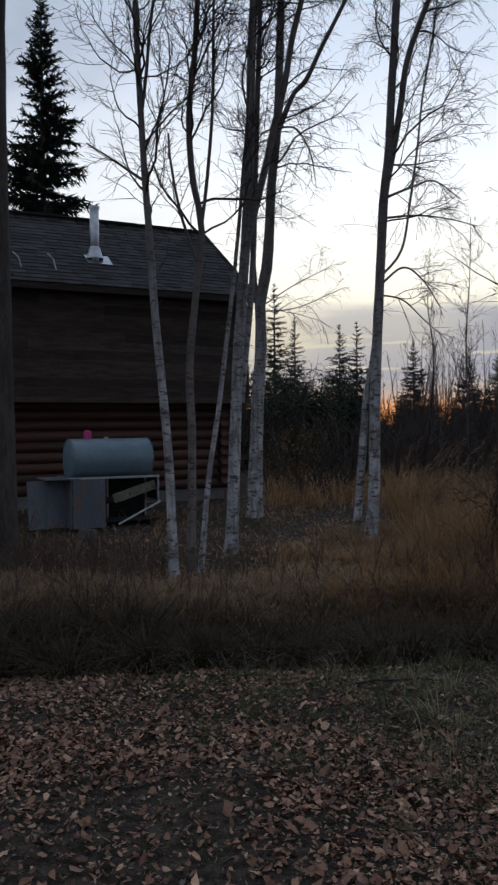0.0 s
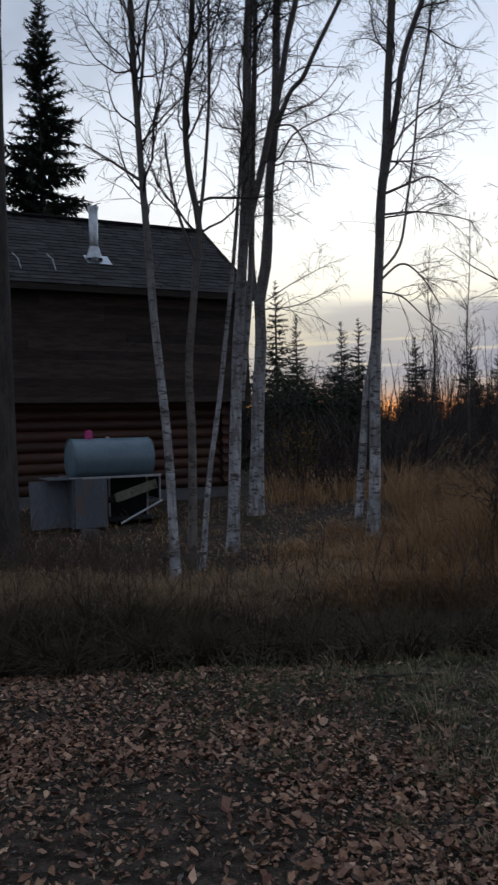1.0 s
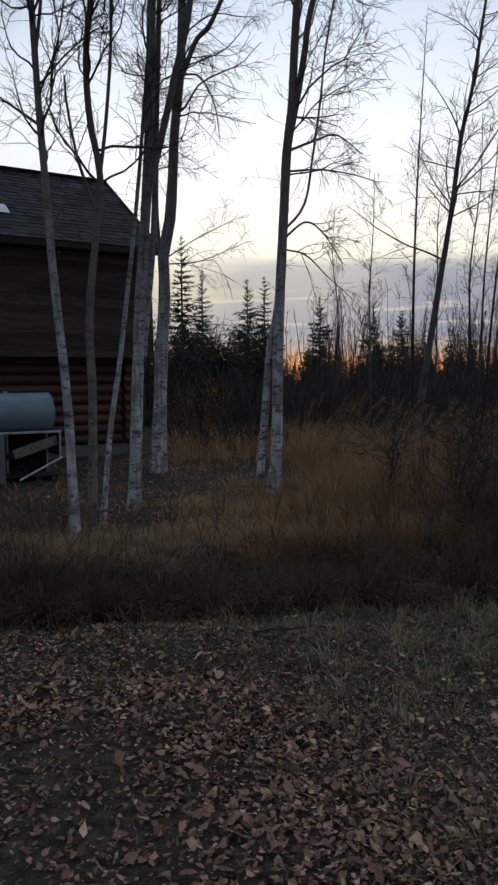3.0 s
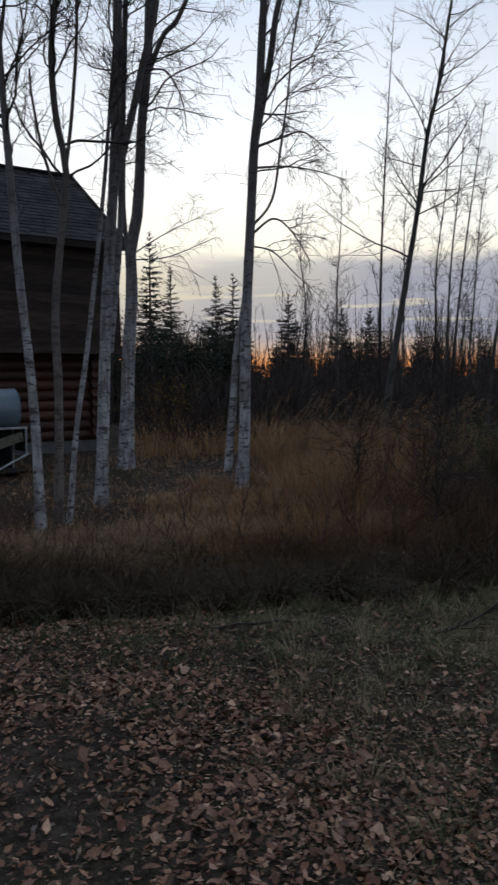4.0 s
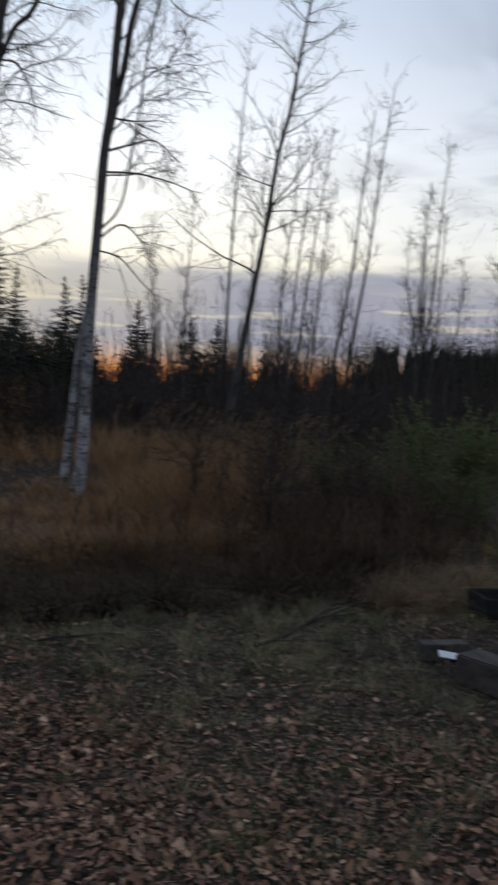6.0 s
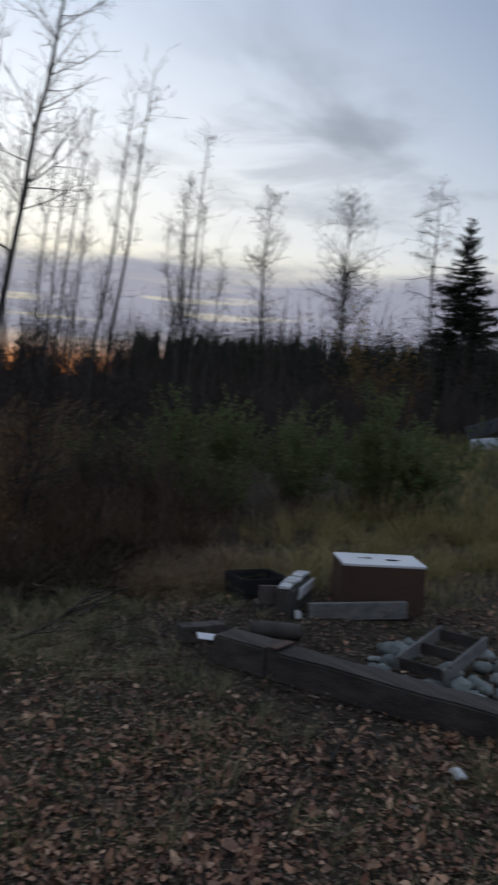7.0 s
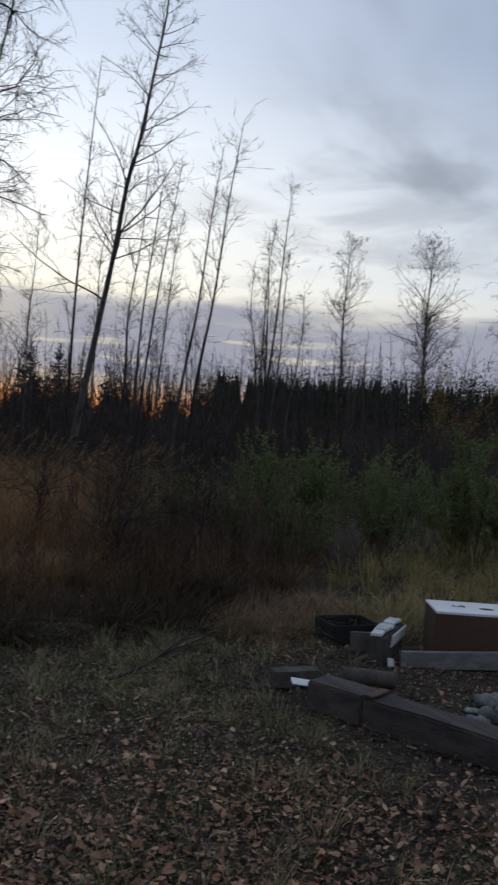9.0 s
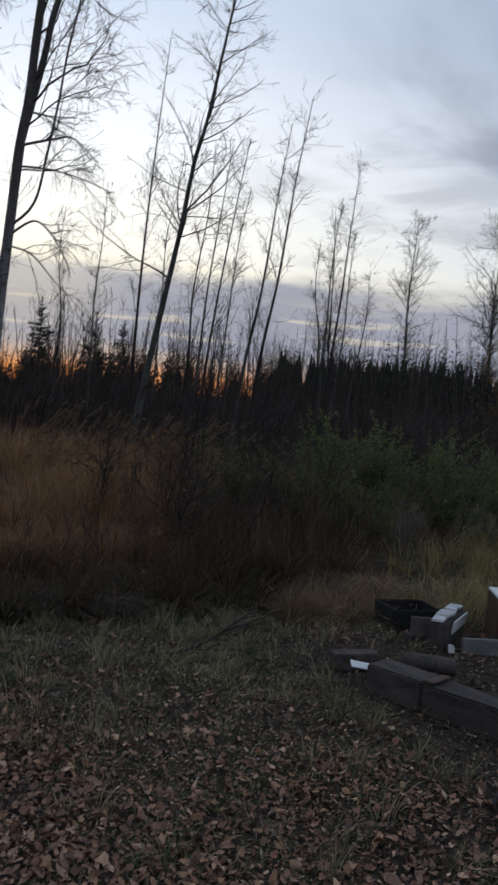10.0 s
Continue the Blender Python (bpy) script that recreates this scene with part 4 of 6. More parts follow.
big_spruce("tall dark spruce rising behind the cabin roof", 31, -6.05, 25.3, 14.3, 2.7, 60, 10, 60)
big_spruce("tall dark spruce at the far edge of the meadow", 32, 37.5, 33.2, 11.9, 3.1, 42, 9, 56)
for n, (x, y, h, r) in enumerate([(1.48, 47.9, 9.6, 1.6), (2.73, 49.9, 8.0, 1.3), (5.35, 49.7, 7.5, 1.4), (6.34, 49.6, 7.6, 1.3), (8.59, 44.1, 5.9, 1.3), (11.5, 44.2, 5.2, 1.3), (13.0, 44.1, 5.2, 1.2), (46.5, 37.8, 8.4, 1.5), (48.4, 37.0, 7.6, 1.4), (49.5, 36.0, 6.5, 1.3)]):
    big_spruce("dark pointed spruce in the far treeline", 110 + n, x, y, h, r * 1.25, 30, 8, 24)


def leaf_cards(rng, p, size, up=0.3):
    """Small pointed leaves, each of two triangles with a fold."""
    n = len(p)
    d = unit(rng.normal(size=(n, 3)) + np.array([0, 0, up]))
    s = unit(np.cross(d, rng.normal(size=(n, 3))))
    l = (size * rng.uniform(0.6, 1.3, n))[:, None]
    k = np.cross(d, s) * l * 0.12
    v = np.stack([p, p + d * l * 0.5 + s * l * 0.26 + k, p + d * l, p + d * l * 0.5 - s * l * 0.26 + k], 1).reshape(-1, 3)
    i = np.arange(n)[:, None] * 4
    return v, np.concatenate([i + np.array([0, 1, 2]), i + np.array([0, 2, 3])])


# ---------------------------------------------------------------- far woods
def heading(x, y):
    return np.degrees(np.arctan2(x, y))


def make_woods():
    rng = np.random.RandomState(7)
    lots = []
    n = 1420
    a = np.concatenate([rng.uniform(-14, 60, 500), rng.uniform(24, 56, 140), rng.uniform(60, 346, 130), rng.uniform(-3, 7.5, 90), rng.uniform(31, 60, 100), rng.uniform(3, 60, 460)])
    d = np.concatenate([rng.uniform(48, 84, 770), rng.uniform(27, 44, 90), rng.uniform(38, 52, 100), rng.uniform(46.5, 62, 460)])
    rise = np.where(a < 6, rng.uniform(2.2, 4.6, n), np.where(a < 20, rng.uniform(2.1, 3.9, n), 3.7 + 1.9 * rng.uniform(0, 1, n) ** 1.6))
    # an understorey that closes the foot of the woods
    low = np.arange(n) >= 960
    rise[low] = np.where(a[low] > 26, rng.uniform(3.0, 4.5, 460), np.where(a[low] > 17, rng.uniform(2.0, 3.8, 460), rng.uniform(1.5, 2.9, 460)))
    h = 1.6 + d * np.tan(np.radians(rise))
    # clearings through which the low sky shows
    gap = np.zeros(n, bool)
    for mid, half in ((9.4, 0.8), (12.7, 0.5), (18.8, 0.5), (22.6, 0.9), (24.9, 0.0), (28.3, 0.1), (33.4, -0.2)):
        gap |= np.abs(a - mid) < half + 0.7
    gap[low] = np.array([min(abs(a[i] - 9.4) - 0.6, abs(a[i] - 12.7) - 0.35, abs(a[i] - 18.8) - 0.45, abs(a[i] - 22.5) - 1.0, abs(a[i] - 24.9) - 0.5, abs(a[i] - 26.4) - 0.25, abs(a[i] - 28.6) - 0.25) < 0 for i in np.where(low)[0]])
    for i in range(n):
        if gap[i]:
            continue
        if d[i] < 46:
            v, f, _ = spruce(1000 + i, d[i] * math.sin(radians(a[i])), d[i] * math.cos(radians(a[i])), h[i], rng.uniform(1.1, 1.7), 18, 6, 9, broad=0.17, fan=0.8, thin=True)
            lots.append((v, f))
            continue
        if low[i]:
            v, f, _ = spruce(1000 + i, d[i] * math.sin(radians(a[i])), d[i] * math.cos(radians(a[i])), h[i], rng.uniform(0.9, 1.4), 17, 4, 5, low=0.15, broad=0.30, fan=0.95, thin=True)
            lots.append((v, f))
            continue
        v, f, _ = spruce(1000 + i, d[i] * math.sin(radians(a[i])), d[i] * math.cos(radians(a[i])), h[i], rng.uniform(0.65, 1.15), 24, 4, 4, low=0.25, broad=0.30, fan=0.85, thin=True)
        lots.append((v, f))
    keep = ~gap & (d > 46) & (low | (a > 27))
    foot = np.stack([d * np.sin(np.radians(a)), d * np.cos(np.radians(a)), np.full(n, -0.1)], -1)[keep]
    rise_to = np.linspace(0, 1, 6)
    bole = foot[:, None] + np.array([0, 0, 1.0]) * (h[keep][:, None] * rise_to * np.where(low[keep], np.where(a[keep] > 27, 0.86, 0.66), 0.76)[:, None])[..., None]
    wide = np.where(low[keep] & (a[keep] > 27), 0.50, 0.32)[:, None] * np.array([0.75, 1.0, 0.85, 0.66, 0.40, 0.04]) * rng.uniform(0.55, 1.35, (keep.sum(), 6))
    v, f = tubes(bole, wide, 5)
    lots.append((v, np.concatenate([f[:, [0, 1, 2]], f[:, [0, 2, 3]]])))
    v, f = join(lots)
    tagged(new("far_spruce_woods", mesh_np("far_spruce_woods", v, f, NEEDLE)), "dense dark spruce woods along the horizon", "woods", kind="stuff")
    # thickets of bare stems in front of them
    lots = []
    n = 1620
    a = np.concatenate([rng.uniform(-14, 60, 1240), rng.uniform(60, 346, 80), rng.uniform(10, 50, 300)])
    d = np.where(a > 38, rng.uniform(31, 58, n), rng.uniform(24, 58, n))
    h = (1.6 + d * np.tan(np.radians(np.where(np.arange(n) < 1320, rng.uniform(0.9, 4.6, n), rng.uniform(3.6, 6.6, n))))) * rng.uniform(0.8, 1.1, n)
    p = np.stack([d * np.sin(np.radians(a)), d * np.cos(np.radians(a)), np.full(n, -0.05)], -1)
    keep = ~((p[:, 0] < 1.0) & (p[:, 1] < 24) & (p[:, 0] > -9))
    p, h = p[keep], h[keep]
    dirs = np.stack([rng.normal(0, 0.06, len(p)), rng.normal(0, 0.06, len(p)), np.ones(len(p))], -1)
    S = grow(rng, p, dirs, h, 5, 0.05, 0.05)
    R = rng.uniform(0.018, 0.05, len(p))[:, None] * np.linspace(1, 0.15, 6)
    lots.append(tubes(S, R, 3))
    s, dd, r, u = sprout(rng, S, R, 13, 0.08, 1.0, 0.6)
    B = grow(rng, s, dd, np.repeat(h, 13) * (1.1 - 0.8 * u) * rng.uniform(0.08, 0.30, len(s)), 2, 0.12, 0.10)
    lots.append(tubes(B, np.full(len(s), 0.009)[:, None] * np.linspace(1, 0.5, 3), 3))
    pick = rng.uniform(size=len(B)) < 0.22
    q = B[pick, 2] + rng.normal(0, 0.05, (pick.sum(), 3))
    v, f = leaf_cards(rng, q[q[:, 2] < 3.0], 0.11)
    tagged(new("clinging_leaves", mesh_np("clinging_leaves", v, f, DEADLEAF)), "dull brown dead leaves clinging to the thicket", "leaves", kind="stuff")
    v, f = join(lots)
    tagged(new("far_thicket", mesh_np("far_thicket", v, f, FARWOOD)), "tangled leafless birch and alder thicket before the woods", "thicket", kind="stuff")
    # low brush that closes the view near the ground
    n = 3600
    a = rng.uniform(-22, 62, n)
    d = rng.uniform(16, 46, n)
    p = np.stack([d * np.sin(np.radians(a)), d * np.cos(np.radians(a)), np.full(n, -0.03)], -1)
    meadow = (a > 46) & (d < 26)
    yard = (p[:, 0] < 0.35) & (p[:, 1] < 25)
    keep = ~(meadow | yard)
    p = p[keep]
    d = d[keep]
    dirs = np.stack([rng.normal(0, 0.25, len(p)), rng.normal(0, 0.25, len(p)), np.ones(len(p))], -1)
    S = grow(rng, p, dirs, rng.uniform(0.7, 1.9, len(p)) * (0.7 + d / 60), 2, 0.12, 0.02)
    lots = [tubes(S, np.full(len(p), 0.013)[:, None] * np.linspace(1, 0.4, 3), 3)]
    s, dd, r, u = sprout(rng, S, np.ones(S.shape[:2]), 6, 0.2, 1.0, 0.6)
    T = grow(rng, s, dd, rng.uniform(0.25, 0.8, len(s)), 1, 0.15, 0.0)
    lots.append(tubes(T, np.full((len(s), 2), 0.011) * np.array([1, 0.6]), 3))
    v, f = join(lots)
    tagged(new("brush", mesh_np("brush", v, f, FARWOOD)), "low dark leafless brush under the trees", "brush", kind="stuff")


make_woods()


# ---------------------------------------------------------------- grasses, leaves, shrubs
def blades(rng, x, y, height, width, lean, head=0.0, wind=(0.0, 0.0)):
    """Bent blades, each of two quads and a tip; head: how far the tip is drawn out sideways."""
    n = len(x)
    az = rng.uniform(0, 2 * np.pi, n)
    side = np.stack([np.cos(az), np.sin(az), np.zeros(n)], -1)
    out = np.stack([-np.sin(az), np.cos(az), np.zeros(n)], -1) * (lean * rng.uniform(0.3, 1.4, n) * height)[:, None]
    out = out + np.array([wind[0], wind[1], 0.0]) * height[:, None]
    p = np.stack([x, y, land(x, y) - 0.01], -1)
    up = np.array([0, 0, 1.0])
    c = p + out * 1.15 + up * (height * np.clip(1.0 - lean * 0.25, 0.5, 1))[:, None]
    w = (width * rng.uniform(0.6, 1.3, n))[:, None] * side
    m = p + out * 0.42 + up * (height * 0.66)[:, None]
    v = np.stack([p - w, p + w, m + w * 0.8, m - w * 0.8, c], 1).reshape(-1, 3)
    i = np.arange(n)[:, None] * 5
    return v, [i + np.array([0, 1, 2, 3]), i + np.array([3, 2, 4])]


def scatter(rng, n, x0, x1, y0, y1, clump=0.0):
    x, y = rng.uniform(x0, x1, n), rng.uniform(y0, y1, n)
    if clump:
        k = max(4, n // 45)
        cx, cy = rng.uniform(x0, x1, k), rng.uniform(y0, y1, k)
        j = rng.randint(0, k, n)
        g = rng.uniform(size=n) < clump
        x = np.where(g, cx[j] + rng.normal(0, 0.10, n), x)
        y = np.where(g, cy[j] + rng.normal(0, 0.10, n), y)
    return x, y


def cabin_free(x, y):
    """True outside the cabin's footprint."""
    qx, qy = x - CORNER.x, y - CORNER.y
    s, w = -(qx * ALONG.x + qy * ALONG.y), qx * INTO.x + qy * INTO.y
    return ~((s > 0.2) & (s < LENGTH) & (w > 0.4) & (w < DEPTH))


def grass_patch(name, label, seed, n, area, h, width, lean, mat_, clump=0.6, mask=None, wind=(0, 0)):
    rng = np.random.RandomState(seed)
    x, y = scatter(rng, n, *area, clump)
    ok = cabin_free(x, y)
    if mask is not None:
        ok &= rng.uniform(size=n) < mask(x, y)
    x, y = x[ok], y[ok]
    patchy = 0.62 + 0.38 * np.sin(x * 2.1 + 1.7 * np.sin(y * 1.3)) * np.sin(y * 2.6 + x * 0.7) + rng.normal(0, 0.12, len(x))
    hh = rng.uniform(h[0], h[1], len(x)) * np.clip(patchy, 0.3, 1.25)
    v, f = blades(rng, x, y, hh, width, lean, wind=wind)
    tagged(new(name, mesh_np(name, v, f, mat_)), label, "grass", kind="stuff")


def band(v, a, b, soft):
    return smoothstep(v, a - soft, a + soft) * smoothstep(v, b + soft, b - soft)


def tussocks(name, label, seed, spots, per, h, width, arch, spread, mat_):
    """Tufts of grass: blades that spring from one root and bow outwards all round."""
    rng = np.random.RandomState(seed)
    cx, cy = spots
    n = len(cx) * per
    j = np.repeat(np.arange(len(cx)), per)
    az = rng.uniform(0, 2 * np.pi, n)
    rr = np.abs(rng.normal(0, spread, n))
    x, y = cx[j] + np.cos(az) * rr, cy[j] + np.sin(az) * rr
    hh = rng.uniform(h[0], h[1], len(cx))[j] * rng.uniform(0.45, 1.1, n)
    az = az + rng.normal(0, 0.5, n)
    comb = rng.normal(0, 0.35, (len(cx), 2))[j] + np.array([0.05, -0.15])
    out = (np.stack([np.cos(az), np.sin(az)], -1) * rng.uniform(0.2, 1.3, n)[:, None] + comb) * (arch * hh)[:, None]
    root = np.stack([x, y, land(x, y) - 0.015], -1)
    side = np.stack([-np.sin(az), np.cos(az), np.zeros(n)], -1) * (width * rng.uniform(0.6, 1.4, n))[:, None]
    over = np.clip(np.linalg.norm(out, axis=1) / hh, 0, 1.6)
    rings = []
    for s, wd in ((0.0, 1.0), (0.4, 1.0), (0.75, 0.75), (1.0, 0.0)):
        c = root.copy()
        c[:, :2] += out * s ** 1.7
        c[:, 2] += hh * (s - 0.42 * over * s ** 2.4)
        rings.append((c, side * wd))
    v = np.stack([rings[0][0] - rings[0][1], rings[0][0] + rings[0][1], rings[1][0] + rings[1][1], rings[1][0] - rings[1][1],
                  rings[2][0] + rings[2][1], rings[2][0] - rings[2][1], rings[3][0]], 1).reshape(-1, 3)
    i = np.arange(n)[:, None] * 7
    tagged(new(name, mesh_np(name, v, [i + np.array([0, 1, 2, 3]), i + np.array([3, 2, 4, 5]), i + np.array([5, 4, 6])], mat_)), label, "grass", kind="stuff")


def tufts_in(seed, n, x0, x1, y0, y1, mask=None):
    rng = np.random.RandomState(seed)
    x, y = rng.uniform(x0, x1, n), rng.uniform(y0, y1, n)
    ok = rng.uniform(size=n) < mask(x, y) if mask else np.ones(n, bool)
    return x[ok], y[ok]


PILE = lambda x, y: 1 - band(x, 2.7, 5.3, 0.15) * band(y, 2.4, 5.0, 0.15) * 0.93
HEAD = heading
grass_patch("low_rust_grass", "low rust-brown grass at the ditch edge", 11, 14000, (-1.0, 4.5, 7.3, 11.0), (0.08, 0.32), 0.0048, 1.3, DRYGRASS, 0.6, lambda x, y: smoothstep(HEAD(x, y), -1, 6), (0.1, -0.2))
grass_patch("seeding_grass", "straw-coloured reed grass with drooping seed heads", 2, 3000, (1.8, 7.0, 9.0, 15.0), (0.7, 1.45), 0.0042, 0.7, PALEGRASS, 0.5, lambda x, y: band(HEAD(x, y), 12, 23, 2), (0.25, 0.0))
grass_patch("brown_grass", "matted brown grass under the birches", 3, 15000, (-4.5, 3.0, 7.4, 14.5), (0.06, 0.26), 0.005, 1.3, DRYGRASS, 0.6, lambda x, y: 0.30 + 0.70 * smoothstep(y, 10.5, 8.5))
grass_patch("pale_bank_grass", "pale flattened grass on the ditch edge", 4, 12000, (-3.4, 2.4, 7.1, 9.0), (0.06, 0.22), 0.0045, 1.5, PALEGRASS, 0.7, lambda x, y: smoothstep(HEAD(x, y), 14, 5), (0.0, -0.3))
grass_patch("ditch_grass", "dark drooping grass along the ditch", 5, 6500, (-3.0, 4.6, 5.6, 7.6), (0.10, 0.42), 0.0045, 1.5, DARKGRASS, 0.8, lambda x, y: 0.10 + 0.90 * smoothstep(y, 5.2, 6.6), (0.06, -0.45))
grass_patch("short_green_grass", "short green grass growing through fallen leaves", 6, 6500, (-1.6, 4.2, 3.6, 6.2), (0.03, 0.15), 0.0028, 0.9, GREENGRASS, 0.85, lambda x, y: (0.15 + 0.85 * band(y, 4.4, 5.8, 0.4)) * smoothstep(x, -1.4, 0.4) * PILE(x, y))
grass_patch("yard_grass", "short dry yard grass with green tufts", 7, 13000, (0.4, 6.2, 1.4, 6.6), (0.03, 0.12), 0.002, 1.4, YARDGRASS, 0.8, lambda x, y: (0.25 + 0.75 * smoothstep(y + 0.5 * x, 3.9, 5.6)) * PILE(x, y) * (0.35 + 0.65 * smoothstep(x, 1.2, 2.4)))
grass_patch("shrub_edge_grass", "dull yellow grass before the willow shrubs", 8, 15000, (3.0, 11.0, 4.6, 9.5), (0.10, 0.38), 0.004, 1.1, OLIVEGRASS, 0.6, lambda x, y: PILE(x, y) * smoothstep(y + 0.45 * x, 6.7, 7.8) * (0.12 + 0.88 * smoothstep(HEAD(x, y), 36, 44)) * smoothstep(HEAD(x, y), 20, 28))
grass_patch("meadow_grass", "olive and straw meadow grass", 9, 28000, (7.5, 30.0, 3.0, 24.0), (0.3, 0.75), 0.008, 0.8, OLIVEGRASS, 0.5, lambda x, y: smoothstep(HEAD(x, y), 40, 47))
grass_patch("green_meadow", "fading green meadow grass", 10, 14000, (8.0, 28.0, 3.0, 20.0), (0.3, 0.6), 0.008, 0.6, GREENGRASS, 0.5, lambda x, y: smoothstep(HEAD(x, y), 37, 46))


grass_patch("verge_grass", "thin dry grass tufts among the fallen leaves", 14, 5000, (0.5, 6.0, 1.2, 4.4), (0.03, 0.14), 0.0017, 1.5, OLIVEGRASS, 0.9, lambda x, y: PILE(x, y) * smoothstep(x, 0.5, 1.5) * (0.35 + 0.65 * smoothstep(np.sin(x * 4.3 + 2 * np.sin(y * 2.3)) * np.sin(y * 4.9 + x), -0.2, 0.5)))
grass_patch("verge_green_grass", "dull green grass tufts among the fallen leaves", 15, 7000, (0.4, 5.0, 1.4, 5.2), (0.03, 0.12), 0.0026, 1.1, GREENGRASS, 0.9, lambda x, y: PILE(x, y) * smoothstep(x, 0.3, 1.2))


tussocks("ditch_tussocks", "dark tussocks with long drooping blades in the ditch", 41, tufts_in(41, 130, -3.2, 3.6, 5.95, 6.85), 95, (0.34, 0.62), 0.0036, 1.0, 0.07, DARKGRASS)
tussocks("bank_tussocks", "pale dry tussocks hanging over the ditch edge", 42, tufts_in(42, 170, -3.4, 2.2, 7.0, 8.6), 80, (0.18, 0.34), 0.0028, 1.2, 0.09, PALEGRASS)
tussocks("tall_dry_grass", "tall rust-brown dry grass on the bank", 48, tufts_in(48, 900, 1.0, 6.6, 8.6, 15.5, lambda x, y: band(HEAD(x, y), 9.5, 19.0, 2.5) * smoothstep(HEAD(x, y) + 0.8 * np.maximum(y - 11.5, 0), 9.5, 14.5)), 58, (0.45, 1.05), 0.0034, 0.5, 0.14, DRYGRASS)
tussocks("rust_tussocks", "rust-brown dry tussocks on the bank", 43, tufts_in(43, 210, 0.0, 4.4, 7.2, 12.5, lambda x, y: smoothstep(HEAD(x, y), 2, 8)), 80, (0.14, 0.40), 0.0030, 0.9, 0.08, DRYGRASS)
tussocks("knee_high_grass", "knee-high rust grass sloping down to the ditch", 49, tufts_in(49, 170, 1.0, 3.8, 7.5, 9.8, lambda x, y: band(HEAD(x, y), 8.5, 19.0, 2.0)), 70, (0.26, 0.58), 0.0030, 0.7, 0.11, DRYGRASS)
tussocks("dead_undergrowth", "dark dead undergrowth between ditch and shrubs", 50, tufts_in(50, 260, 2.0, 6.2, 6.5, 10.0, lambda x, y: band(HEAD(x, y), 18.5, 32.0, 2.0)), 60, (0.28, 0.70), 0.0034, 0.6, 0.14, UNDERGROWTH)
tussocks("yard_tufts", "dry straw tufts standing among fallen leaves", 44, tufts_in(44, 640, 0.5, 5.6, 1.9, 6.0, lambda x, y: PILE(x, y) * smoothstep(x + 0.25 * y, 1.0, 2.6) * (0.25 + 0.75 * smoothstep(y, 3.0, 4.4))), 36, (0.07, 0.23), 0.0014, 0.8, 0.05, YARDGRASS)
tussocks("green_tufts", "low green tufts in the leaf litter", 45, tufts_in(45, 170, -0.6, 4.6, 2.4, 6.2, lambda x, y: PILE(x, y) * (0.2 + 0.8 * band(y, 4.2, 5.6, 0.4))), 55, (0.05, 0.13), 0.0018, 1.0, 0.05, GREENGRASS)
tussocks("pale_mound", "mound of pale bleached grass at the shrub edge", 46, tufts_in(46, 26, 3.2, 4.5, 5.5, 6.5), 110, (0.22, 0.40), 0.0020, 1.2, 0.09, PALEGRASS)
tussocks("shrub_edge_tussocks", "straw tussocks before the willow shrubs", 47, tufts_in(47, 130, 4.4, 10.5, 5.0, 8.0, lambda x, y: PILE(x, y) * smoothstep(y + 0.45 * x, 6.9, 7.6) * (0.25 + 0.75 * smoothstep(HEAD(x, y), 36, 44))), 70, (0.22, 0.48), 0.0026, 0.9, 0.08, OLIVEGRASS)


def weeds():
    rng = np.random.RandomState(12)
    x = np.concatenate([rng.uniform(2.6, 6.0, 150), rng.uniform(3.0, 9, 110), rng.uniform(2.1, 5.2, 110), rng.uniform(-3.2, 2.5, 160), rng.uniform(-3.0, -1.0, 120)])
    y = np.concatenate([rng.uniform(6.6, 10, 150), rng.uniform(9.5, 16, 110), rng.uniform(6.3, 8.3, 110), rng.uniform(6.2, 8.6, 160), rng.uniform(8.2, 9.6, 120)])
    ok = (y + 0.45 * x > 8.2) | (x < 2.6)
    x, y = x[ok], y[ok]
    p = np.stack([x, y, land(x, y) - 0.02], -1)
    d = np.stack([rng.normal(0, 0.12, len(x)), rng.normal(0, 0.12, len(x)), np.ones(len(x))], -1)
    S = grow(rng, p, d, np.where(x < 2.6, rng.uniform(0.2, 0.55, len(x)), rng.uniform(0.40, 1.25, len(x))), 4, 0.07, 0.02)
    lots = [tubes(S, np.full(len(x), 0.0045)[:, None] * np.linspace(1, 0.4, 5), 3)]
    s, dd, r, u = sprout(rng, S, np.ones(S.shape[:2]), 7, 0.35, 1.0, 0.55)
    lots.append(tubes(grow(rng, s, dd, rng.uniform(0.06, 0.28, len(s)), 2, 0.12, 0.04), np.full((len(s), 3), 0.0026), 3))
    v, f = join(lots)
    tagged(new("weed_stalks", mesh_np("weed_stalks", v, f, WEED)), "dead brown weed stalks and bare shoots", "weeds", kind="stuff")


grass_patch("wood_edge_grass", "brown grass along the edge of the woods", 13, 12000, (0.2, 9.0, 14.5, 24.0), (0.2, 0.7), 0.007, 0.9, DRYGRASS, 0.5)


